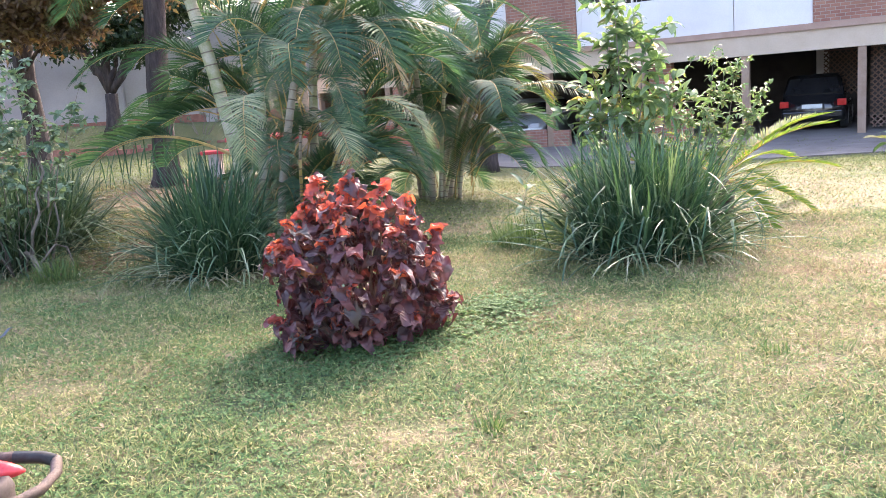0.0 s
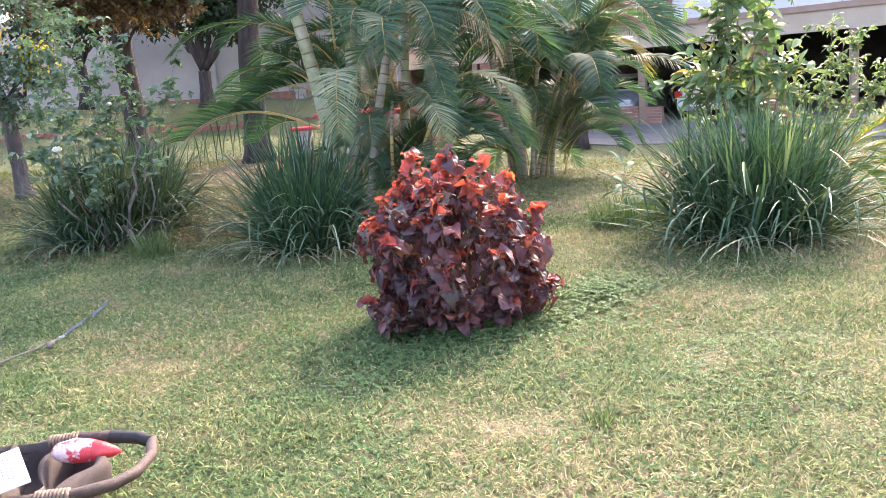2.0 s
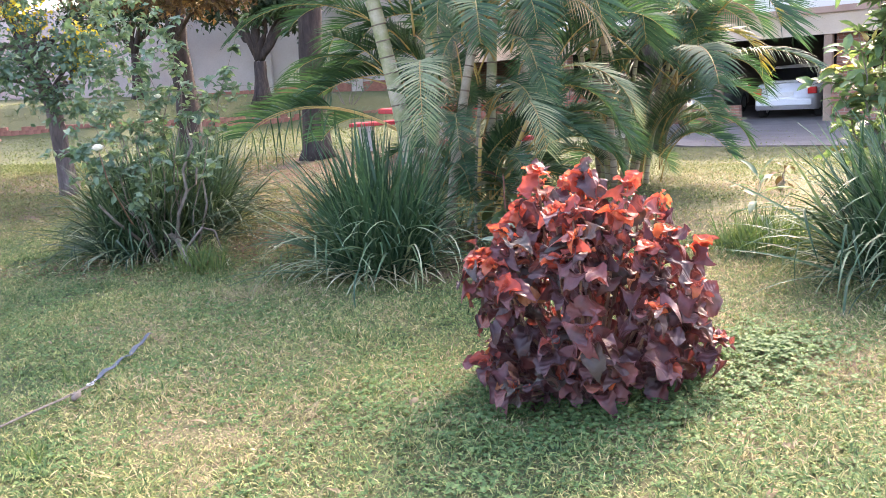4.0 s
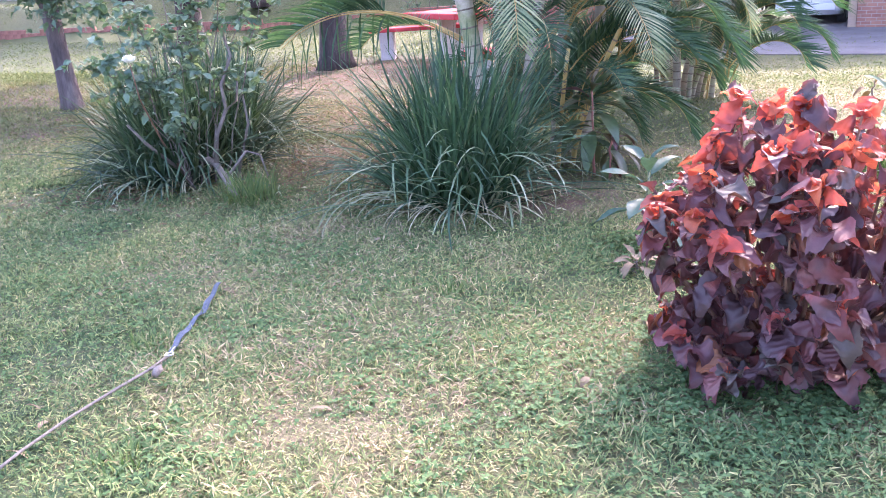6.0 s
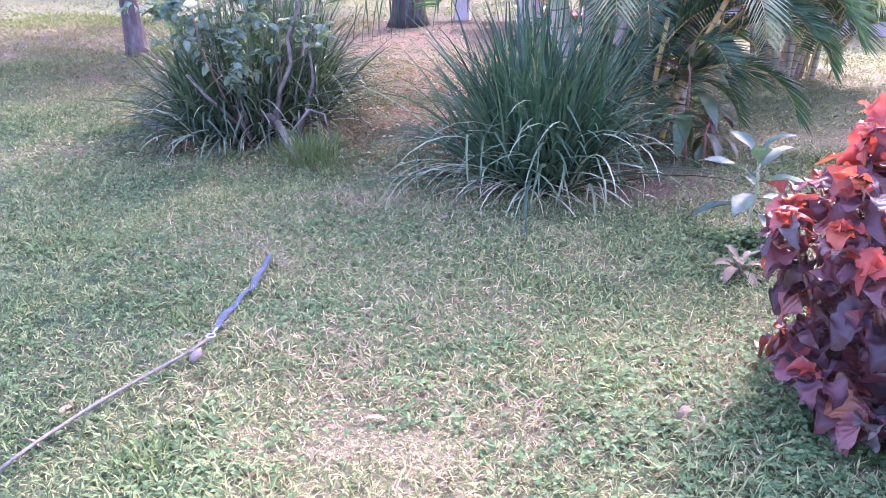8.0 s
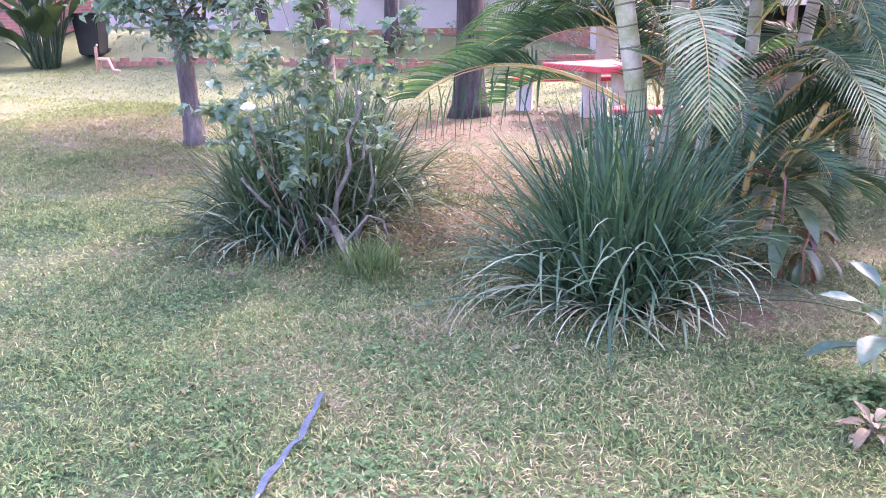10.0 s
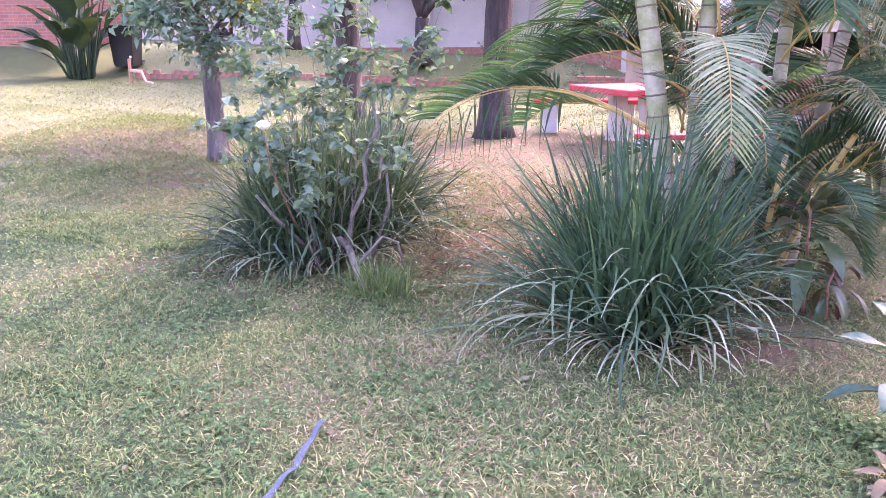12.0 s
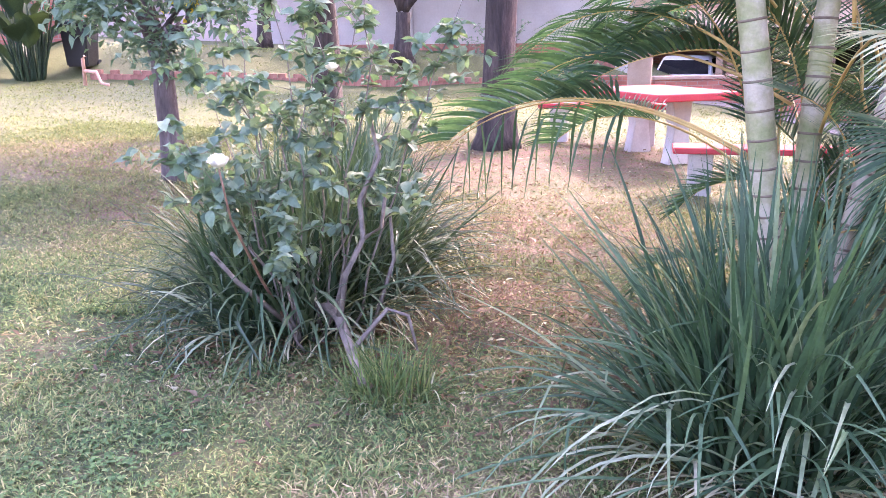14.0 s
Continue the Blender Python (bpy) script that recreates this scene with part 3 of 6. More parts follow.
def simple_leaf(name, material, length, width, fold=0.35):
    """A small folded leaf of two halves along +y, for dense foliage."""
    w, h = width * 0.5, width * 0.5 * math.sin(fold)
    v = [(0, 0, 0), (-w, length * 0.42, h), (0, length * 0.5, 0), (w, length * 0.42, h), (0, length, -length * 0.18)]
    return mesh_from(name, v, [(0, 2, 1), (0, 3, 2), (1, 2, 4), (2, 3, 4)], material)


def aim(loc, out, roll=0.0, scale=1.0):
    """Puts a leaf's +y along out at loc, its face turned up."""
    d = Vector(out).normalized()
    s = d.cross(Vector((0, 0, 1)))
    if s.length < 1e-3:
        s = Vector((1, 0, 0))
    s.normalize()
    u = s.cross(d)
    m = Matrix((s, d, u)).transposed().to_4x4()
    return Matrix.Translation(loc) @ m @ Matrix.Rotation(roll, 4, "Y") @ Matrix.Scale(scale, 4)


def merge_leaves(name, material, placed):
    """Many leaves in one mesh: pairs of a mesh and its pose."""
    vs, fs, o = [], [], 0
    cache = {}
    for me, m in placed:
        if me.name not in cache:
            co = np.empty(len(me.vertices) * 3, np.float32)
            me.vertices.foreach_get("co", co)
            tr = []
            for p in me.polygons:
                q = list(p.vertices)
                tr += [(q[0], q[i], q[i + 1]) for i in range(1, len(q) - 1)]
            cache[me.name] = (co.reshape(-1, 3), np.array(tr, np.int32))
        co, tr = cache[me.name]
        a = np.array(m, np.float32)
        vs.append(co @ a[:3, :3].T + a[:3, 3])
        fs.append(tr + o)
        o += len(co)
    return mesh_tris(name, np.concatenate(vs), np.concatenate(fs), material)


# ---- the copperleaf bush
def copperleaf(x, y, rx, ry, height):
    """Shoots that each end in a whorl: small red leaves on top, large drooping purple ones below."""
    g = random.Random(11)
    bush = thing("copperleaf_bush", pose(x, y, ground_z(x, y)), "bushy copperleaf shrub with red tips and dark purple leaves", "shrub")
    young = [leaf_mesh("leaf_young", M_RED, 0.096, 0.084, 0.2 + 0.12 * i, 0.4 + 0.5 * i, 13, 0.08, i, 0.45, wave=0.2) for i in range(5)]
    half = [leaf_mesh("leaf_half", M_MID, 0.108, 0.092, 0.2 + 0.12 * i, 0.45 + 0.45 * i, 13, 0.09, 10 + i, 0.44, 0.015, 0.22) for i in range(5)]
    old = [leaf_mesh("leaf_old", M_PURPLE, 0.122, 0.1, 0.16 + 0.12 * i, 0.35 + 0.38 * i, 13, 0.09, 20 + i, 0.43, 0.025, 0.21) for i in range(6)]
    count, rest = 0, {"young": [], "half": [], "old": []}
    shoots = []
    for ring, num, lo, hi in ((0.0, 2, 0.92, 1.0), (0.38, 7, 0.84, 1.02), (0.66, 11, 0.68, 0.9), (1.0, 16, 0.34, 0.66), (0.95, 14, 0.1, 0.3)):
        for i in range(num):
            a = 2 * math.pi * (i + g.random() * 0.8) / num
            r = ring * g.uniform(0.84, 1.12)
            shoots.append((Vector((rx * r * math.cos(a), ry * r * math.sin(a), height * g.uniform(lo, hi))), a, r))
    for tip, a, r in shoots:
        top = tip.z / height
        root = Vector((0.2 * tip.x + g.uniform(-0.05, 0.05), 0.2 * tip.y + g.uniform(-0.05, 0.05), 0.0))
        mid = root.lerp(tip, 0.55) + Vector((tip.x, tip.y, 0)) * 0.12
        pts = [root.lerp(mid, t / 3) for t in range(3)] + [mid.lerp(tip, t / 3) for t in range(4)]
        sv, sf = tube(pts, [0.011, 0.010, 0.009, 0.008, 0.006, 0.005, 0.004], 5)
        child("stem", mesh_from("stem", sv, sf, M_STEM_RED), bush)
        axis = (tip - mid).normalized()
        n = 23
        for j in range(n):
            t = j / (n - 1)
            back = 0.05 * t + 0.36 * t * t
            p = tip - axis * back if back < (tip - mid).length else mid.lerp(root, g.uniform(0, 0.55))
            az = a + 2.4 * j + g.uniform(-0.35, 0.35)
            outward = Vector((math.cos(az), math.sin(az), 0)) + 0.5 * Vector((math.cos(a), math.sin(a), 0)) * (0.2 + r)
            elev = (1.1 if top > 0.6 else 0.8) - 1.5 * t ** 0.7 + g.gauss(0, 0.4)
            d = outward.normalized() * math.cos(elev) + Vector((0, 0, math.sin(elev)))
            u = g.random()
            if j < (9 if top > 0.8 else 6 if top > 0.55 else 3) and u < 0.85:
                kind, meshes = "young", young
            elif j < 13 and u < (0.65 if top > 0.55 else 0.4):
                kind, meshes = "half", half
            else:
                kind, meshes = "old", old
            m = aim(p, d, g.gauss(0, 0.75), g.uniform(0.6, 1.22) * (0.6 + 0.4 * min(1, j / 4)))
            me = g.choice(meshes)
            if count < 300 and tip.y < 0.25 and j % 2:
                child("leaf", me, bush, m)
                count += 1
            else:
                rest[kind].append((me, m))
    child("young_foliage", merge_leaves("young_foliage", M_RED, rest["young"]), bush, label="bright red-orange young leaves", kind="stuff")
    child("turning_foliage", merge_leaves("turning_foliage", M_MID, rest["half"]), bush, label="mottled red leaves", kind="stuff")
    child("mature_foliage", merge_leaves("mature_foliage", M_PURPLE, rest["old"]), bush, label="dark purple mature leaves", kind="stuff")
    return bush


copperleaf(-0.52, 4.92, 0.51, 0.49, 0.93)


# ---- strap-leaved clumps
def strap_mesh(name, material, length, width, e0, e1, seed, kink=False):
    """A long narrow leaf that leaves the ground at e0 and ends at e1 degrees of slope."""
    g = random.Random(seed)
    n = 9
    v, f = [], []
    p = Vector((0, 0, 0))
    bend = g.uniform(-0.25, 0.25)
    for i in range(n + 1):
        t = i / n
        e = radians(e0 + (e1 - e0) * t ** 1.6)
        if kink and t > 0.6:
            e -= radians(60)
        wd = width * 0.5 * (0.75 + 0.5 * t if t < 0.4 else (1 - t) ** 0.7 * 1.25) + 0.0006
        a = bend * t
        s = Vector((-math.sin(a), math.cos(a), 0)) * wd
        v += [p - s, p + Vector((0, 0, -wd * 0.5)), p + s]
        p = p + Vector((math.cos(e) * math.cos(a), math.cos(e) * math.sin(a), math.sin(e))) * (length / n)
    for i in range(n):
        for k in range(2):
            a = i * 3 + k
            f.append((a, a + 1, a + 4, a + 3))
    return mesh_from(name, v, f, material)


def strap_clump(name, x, y, rx, ry, length, label, mat, count, seed, dry=0.06, pale=0.06, spread=1.0, yaw=0.0):
    g = random.Random(seed)
    clump = thing(name, pose(x, y, ground_z(x, y), 0, 0, yaw), label, "ornamental grass")
    lw = 0.024 if length > 0.6 else 0.008
    inner = [strap_mesh("strap", mat, length * g.uniform(0.9, 1.1), lw, 88 - 4 * i, 74 - 11 * i, seed + i) for i in range(5)]
    outer = [strap_mesh("strap", mat, length * g.uniform(0.8, 1.05), lw, 72 - 5 * i, 10 - 19 * i, seed + 10 + i, i == 3) for i in range(6)]
    broken = [strap_mesh("strap", mat, length * (0.8 + 0.1 * i), lw, 84 - 8 * i, 50 - 20 * i, seed + 50 + i, True) for i in range(3)]
    lying = [strap_mesh("strap", mat, length * (0.85 + 0.1 * i), lw, 44 - 9 * i, 8 - 14 * i, seed + 40 + i) for i in range(3)]
    droop = [strap_mesh("pale_strap", M_PALE, length * g.uniform(0.75, 0.95), lw, 60 - 8 * i, -60 - 6 * i, seed + 20 + i, i == 2) for i in range(4)]
    dead = [strap_mesh("dry_strap", M_DRY, length * g.uniform(0.45, 0.7), lw * 0.6, 40 - 9 * i, -70, seed + 30 + i, i == 2) for i in range(4)]
    rest = {"foliage": [], "pale": [], "dry": []}
    made = 0
    for i in range(count):
        r = math.sqrt(g.random())
        a = g.uniform(0, 2 * math.pi)
        px, py = rx * r * math.cos(a), ry * r * math.sin(a)
        az = a + g.gauss(0, 1.15)
        u = g.random()
        kind = "dry" if u < dry * (0.3 + r) else ("pale" if u < dry + pale * (0.2 + 1.4 * r) and r > 0.4 else "foliage")
        if kind == "dry":
            me = g.choice(dead)
        elif kind == "pale":
            me = g.choice(droop)
        else:
            me = outer[min(5, int(6 * max(0, (r - 0.35)) / 0.65 * g.uniform(0.3, 1.15) * spread))] if g.random() < 0.05 + 0.6 * r else g.choice(inner)
        if kind == "foliage" and r > 0.75 and g.random() < 0.16:
            me = g.choice(lying)
        elif kind == "foliage" and g.random() < 0.07:
            me = g.choice(broken)
        sc = g.uniform(0.62, 1.08)
        m = pose(px, py, -0.01 + ground_z(x + px, y + py) - ground_z(x, y), g.gauss(0, 11), g.gauss(0, 9), math.degrees(az)) @ Matrix.Scale(sc, 4)
        if made < 150 and r > 0.7 and kind != "dry" and math.sin(a + radians(yaw)) < 0.3:
            child("leaf", me, clump, m)
            made += 1
        else:
            rest[kind].append((me, m))
    child("foliage", merge_leaves("foliage", mat, rest["foliage"]), clump, label="dense dark green strap leaves", kind="stuff")
    if rest["pale"]:
        child("drooping_leaves", merge_leaves("drooping_leaves", M_PALE, rest["pale"]), clump, label="pale drooping strap leaves", kind="stuff")
    if rest["dry"]:
        child("dry_leaves", merge_leaves("dry_leaves", M_DRY, rest["dry"]), clump, label="dry straw-coloured leaves", kind="stuff")
    return clump


strap_clump("strap_leaf_clump", 1.5, 6.65, 0.46, 0.4, 1.06, "large dense dark green strap-leaved clump on the lawn", M_STRAP, 1500, 41, 0.14, 0.05, 1.0)
strap_clump("strap_leaf_clump", -2.05, 7.2, 0.34, 0.32, 1.12, "dark green strap-leaved clump with long drooping outer leaves", M_STRAP, 950, 61, 0.16, 0.07, 1.0)
strap_clump("strap_leaf_clump", -4.45, 8.45, 0.5, 0.75, 0.98, "shaded dense strap-leaved clump under a rose bush", M_STRAP_SHADE, 1900, 81, 0.1, 0.04, 1.1)
strap_clump("strap_leaf_clump", -5.0, 10.1, 0.4, 0.55, 0.95, "shaded dull green strap-leaved clump behind a rose bush", M_STRAP_SHADE, 600, 91, 0.08, 0.05, 1.1)
strap_clump("grass_tuft", -3.55, 7.35, 0.2, 0.15, 0.3, "tuft of long green grass beside a rose branch", M_STRAP_T, 260, 101, 0.05, 0.05)
strap_clump("grass_tuft", 0.7, 7.5, 0.36, 0.3, 0.3, "loose tuft of bright green grass round a seedling", M_STRAP_T, 700, 111, 0.03, 0.03)
for tx, ty, tr in ((-2.75, 4.1, 0.1), (-1.0, 6.15, 0.14), (-3.1, 5.0, 0.08), (0.2, 3.4, 0.08), (1.6, 4.1, 0.09), (-1.9, 5.6, 0.07)):
    strap_clump("grass_tuft", tx, ty, tr, tr, 0.075, "small tuft of brighter green grass in the lawn", M_STRAP_T, 90, int(200 + 10 * tx), 0.04, 0.02)


# ---- palms
def frond_mesh(name, material, length, e0, e1, leaf_len, seed, n=48, droop=0.5, vee=0.5, bare=0.2):
    """A feather leaf: an arching rib with narrow leaflets on both sides."""
    g = random.Random(seed)
    rib, tang = [], []
    p = Vector((0, 0, 0))
    steps = 16
    side_bend = g.uniform(-0.25, 0.25)
    for i in range(steps + 1):
        t = i / steps
        e = radians(e0 + (e1 - e0) * t ** 1.3)
        a = side_bend * t * t
        d = Vector((math.cos(e) * math.cos(a), math.cos(e) * math.sin(a), math.sin(e)))
        rib.append(p.copy())
        tang.append(d)
        p = p + d * (length / steps)
    v, f = tube(rib, [0.011 * (1 - 0.8 * i / steps) for i in range(steps + 1)], 5)
    slots = [1] * len(f)
    for j in range(n):
        t = bare + (1 - bare) * (j + g.uniform(-0.2, 0.2)) / n
        t = min(0.995, max(0.0, t))
        k = min(steps - 1, int(t * steps))
        q = rib[k].lerp(rib[k + 1], t * steps - k)
        d = tang[k]
        s = d.cross(Vector((0, 0, 1)))
        s.normalize()
        u = s.cross(d)
        ll = leaf_len * (0.45 + 0.75 * math.sin(math.pi * min(1, (0.12 + 0.82 * (t - bare) / (1 - bare)))) ** 0.7) * g.uniform(0.88, 1.08)
        fwd = 0.45 + 0.9 * max(0, t - bare)
        for sg in (-1, 1):
            o = (s * sg + d * fwd + u * (vee + g.uniform(-0.12, 0.12))).normalized()
            wid = 0.023 * g.uniform(0.8, 1.15)
            pt = q.copy()
            b = len(v)
            for m in range(5):
                x = m / 4
                ww = wid * (0.45 + 1.1 * x if x < 0.4 else (1 - x) * 1.45) + 0.0008
                v += [pt - d * ww * 0.5 + u * ww * 0.2, pt + d * ww * 0.5 - u * ww * 0.2]
                o2 = (o + Vector((0, 0, -1)) * droop * x * 1.3).normalized()
                pt = pt + o2 * (ll / 4)
            for m in range(4):
                f.append((b + 2 * m, b + 2 * m + 1, b + 2 * m + 3, b + 2 * m + 2))
                slots.append(0)
    me = mesh_from(name, v, f, material, extra=(M_RACHIS,))
    me.polygons.foreach_set("material_index", slots)
    return me


FRONDS = {
    "up": [frond_mesh("frond", M_PALM, 1.7, 84, 5, 0.34, i, droop=0.3) for i in range(2)],
    "arch": [frond_mesh("frond", M_PALM, 1.65, 74, -62, 0.36, 10 + i, droop=0.22) for i in range(3)],
    "low": [frond_mesh("frond", M_PALM, 1.5, 52, -85, 0.35, 20 + i, droop=0.3, vee=0.4) for i in range(3)],
    "gold": [frond_mesh("frond", M_PALM_Y, 1.5, 50, -88, 0.32, 30 + i, droop=0.6, vee=0.3) for i in range(2)],
    "dead": [frond_mesh("frond", M_PALM_D, 1.1, 10, -85, 0.34, 40 + i, droop=1.2, vee=0.0, n=30) for i in range(2)],
    "sweep": [frond_mesh("frond", M_PALM, 1.75, 30, -42, 0.36, 60, 40, droop=0.5, vee=0.75, bare=0.42)],
    "thin": [frond_mesh("frond", M_PALM, 1.72, 30, -42, 0.5, 60, 9, droop=4.0, vee=-0.8, bare=0.4)],
    "hang": [frond_mesh("frond", M_PALM_SHEEN, 2.1, 52, -88, 0.32, 80 + i, 54, droop=0.35, vee=0.15) for i in range(2)],
    "flat": [frond_mesh("frond", M_PALM, 1.7, 35, -50, 0.34, 50 + i, droop=0.8, vee=0.2) for i in range(2)],
}


def ringed_stem(palm, pts, r0, r1, mat, gap=0.11):
    """A cane with the scars of fallen leaves."""
    pts = [Vector(p) for p in pts]
    n = len(pts) - 1
    v, f = tube(pts, [r0 + (r1 - r0) * i / n for i in range(n + 1)], 10)
    stem = child("stem", mesh_from("stem", v, f, mat), palm)
    length = sum((pts[i + 1] - pts[i]).length for i in range(n))
    rv, rf = [], []
    k = int(length / gap)
    for j in range(1, k):
        t = j / k * n
        i = min(n - 1, int(t))
        p = pts[i].lerp(pts[i + 1], t - i)
        d = (pts[i + 1] - pts[i]).normalized()
        r = r0 + (r1 - r0) * t / n
        tube([p - d * 0.006, p, p + d * 0.006], [r + 0.0005, r + 0.0035, r + 0.0005], 10, rv, rf)
    if rv:
        child("ringed_bark", mesh_from("ringed_bark", rv, rf, M_RING), stem, label="ring-shaped leaf scars", kind="stuff")
    return stem


def areca(name, x, y, stems, fronds, label):
    """stems: (dx, dy, lean x, lean y, height, radius, mat); fronds: (x, y, z, azimuth, kind, scale)."""
    palm = thing(name, pose(x, y, ground_z(x, y)), label, "palm")
    g = random.Random(int(x * 100) + 5)
    for dx, dy, lx, ly, h, r, mat in stems:
        pts = [(dx + lx * t ** 1.4, dy + ly * t ** 1.4, h * t - 0.03) for t in (0, 0.15, 0.3, 0.5, 0.7, 0.85, 1)]
        ringed_stem(palm, pts, r, r * 0.8, mat, 0.075 + 0.5 * r)
    for fx, fy, fz, az, kind, sc in fronds:
        child("frond", g.choice(FRONDS[kind]), palm, pose(fx, fy, fz, 0, 0, az) @ Matrix.Scale(sc, 4))
    return palm


def crown_fronds(seed, stems, per, low=3):
    g = random.Random(seed)
    out = []
    for dx, dy, lx, ly, h, r, mat in stems:
        a0 = g.uniform(0, 360)
        for i in range(per):
            kind = ("arch", "low", "flat", "low", "arch", "low", "up", "low")[i % 8]
            out.append((dx + lx, dy + ly, h - g.uniform(0.05, 0.35), a0 + i * 137.5 + g.uniform(-15, 15), kind, g.uniform(0.85, 1.15)))
    # young shoots from the foot
    for i in range(low):
        a = g.uniform(0, 6.28)
        kind = ("up", "arch", "up", "low")[i % 4]
        out.append((0.3 * math.cos(a) + 0.15, 0.25 * math.sin(a), g.uniform(0.0, 0.5), math.degrees(a) + g.uniform(-40, 40), kind, g.uniform(0.55, 0.9)))
    return out


P1 = [
    (-0.13, 0.0, -0.4, -0.1, 2.75, 0.07, M_STEM_GREEN), (-0.05, 0.16, 0.12, 0.1, 2.5, 0.06, M_STEM_GREEN), (0.1, 0.0, 0.35, 0.2, 1.9, 0.045, M_STEM_PALE),
    (0.6, 0.25, 0.28, 0.15, 1.9, 0.05, M_STEM_PALE), (0.42, 0.3, 0.1, 0.5, 2.2, 0.05, M_STEM_GREEN), (0.35, -0.15, 0.12, -0.1, 1.2, 0.018, M_STEM_PALE),
    (0.5, -0.2, 0.35, -0.2, 1.0, 0.02, M_RACHIS), (0.4, -0.3, 0.1, -0.3, 0.9, 0.018, M_RACHIS),
]
F1 = [q for q in crown_fronds(5, P1[:5], 11, 16) if not (140 < q[3] % 360 < 275 and (q[2] < 2.0 or q[4] == "low"))]
F1 = [q for q in F1 if not (q[2] < 0.6 and 100 < q[3] % 360 < 300)] + [
    *[(0.25 + 0.1 * (i % 8), 0.05 * (i % 5) + 0.1, 0.15 + 0.09 * (i % 9), (300 + 37 * i) % 150 - 50, ("arch", "low", "up", "low")[i % 4], 0.55 + 0.03 * (i % 7)) for i in range(20)],
    (-0.24, 0.05, 0.9, 174, "sweep", 0.98), (-0.24, 0.05, 0.89, 174, "thin", 0.98), (-0.1, 0.25, 1.15, 166, "sweep", 0.9),
    (0.0, -0.1, 1.06, 280, "hang", 0.82), (0.45, 0.0, 0.85, 300, "hang", 0.72), (0.7, 0.0, 1.0, 330, "hang", 0.7),
    *[(-0.25 + 0.12 * (i % 6), 0.45 + 0.1 * (i % 4), 0.75 + 0.1 * (i % 6), 70 + 13 * i, ("up", "arch", "sweep", "arch")[i % 4], 0.8 + 0.05 * (i % 4)) for i in range(13)], (-0.15, 0.4, 1.2, 150, "sweep", 0.9), (0.0, 0.5, 1.5, 120, "sweep", 0.95), (0.3, -0.3, 0.85, 275, "low", 0.6), (0.75, -0.15, 1.2, 290, "low", 0.65), (0.9, 0.0, 0.75, 330, "low", 0.7), (0.35, -0.05, 1.75, 262, "low", 0.7), (0.1, -0.05, 1.5, 200, "up", 0.9), (0.5, -0.25, 1.6, 275, "low", 0.8), (0.6, -0.2, 1.45, 240, "low", 0.6), (1.0, 0.2, 1.2, 350, "arch", 0.8), (0.55, -0.35, 0.4, 300, "arch", 0.5), (0.45, -0.1, 1.35, 310, "low", 0.75), (0.3, 0.1, 1.6, 330, "up", 1.0), (-0.1, 0.1, 1.7, 120, "up", 1.0), (0.35, -0.1, 0.9, 320, "low", 0.8),
    (0.5, -0.1, 1.0, 300, "low", 0.75), (0.6, 0.0, 0.9, 345, "low", 0.85), (0.7, 0.1, 1.5, 20, "arch", 0.9), (0.6, -0.1, 0.45, 330, "arch", 0.7),
    *[(0.03 + 0.06 * (i % 6), 0.2 + 0.13 * (i % 4), 0.05 + 0.07 * (i % 7), 25 + 53 * i, ("arch", "up", "low", "arch", "up")[i % 5], 0.5 + 0.06 * (i % 5)) for i in range(13)],
    (-0.3, 0.1, 1.35, 160, "flat", 0.8), (-0.3, 0.2, 1.5, 185, "arch", 0.75), (-0.25, 0.3, 1.2, 142, "arch", 0.8), (-0.3, 0.05, 1.75, 198, "flat", 0.85), (-0.2, 0.3, 1.6, 165, "low", 0.75),
    (0.7, 0.0, 1.95, 340, "dead", 0.95), (0.66, 0.0, 1.8, 300, "dead", 0.8), (-0.3, 0.3, 1.9, 190, "arch", 0.9), (-0.2, 0.0, 2.3, 170, "arch", 1.0),
    (-0.3, 0.1, 0.25, 185, "low", 0.42), (0.3, -0.2, 0.9, 255, "low", 0.65), (0.8, -0.2, 0.7, 10, "low", 0.8),
    (-0.35, 0.1, 2.5, 215, "arch", 1.0), (0.4, -0.2, 1.6, 240, "arch", 0.8), (0.2, 0.1, 2.4, 100, "up", 1.1), (0.9, 0.1, 2.0, 320, "arch", 1.0),
]
areca("areca_palm", -1.86, 8.38, P1, F1, "clustered areca palm with thick ringed green stems")
P2 = []
gp = random.Random(3)
for i in range(13):
    a = 2 * math.pi * i / 13
    rr = gp.uniform(0.08, 0.3)
    P2.append((rr * math.cos(a), rr * math.sin(a), gp.uniform(0.1, 0.75) * math.cos(a) + 0.15, gp.uniform(0.1, 0.6) * math.sin(a), gp.uniform(0.9, 2.2), gp.uniform(0.025, 0.05), gp.choice((M_STEM_PALE, M_STEM_GREEN, M_STEM_GREEN))))
F2 = crown_fronds(9, P2, 4, 22) + [
    (0.6, -0.1, 1.75, 350, "arch", 1.15), (0.5, -0.2, 1.3, 335, "gold", 0.9), (0.3, -0.3, 1.9, 290, "low", 1.0), (0.5, -0.2, 0.45, 340, "low", 0.75),
    (0.4, -0.3, 0.3, 10, "low", 0.7), (0.6, 0.0, 2.1, 5, "arch", 1.1), (0.5, -0.2, 1.0, 0, "low", 0.9), (-0.4, -0.3, 1.0, 215, "low", 0.8), (0.7, 0.0, 1.8, 355, "gold", 0.85),
    (-0.3, -0.3, 2.2, 220, "low", 1.0), (0.2, -0.4, 2.3, 265, "low", 0.9), (0.0, 0.0, 2.6, 320, "up", 1.2), (0.1, 0.0, 2.6, 200, "up", 1.2),
]
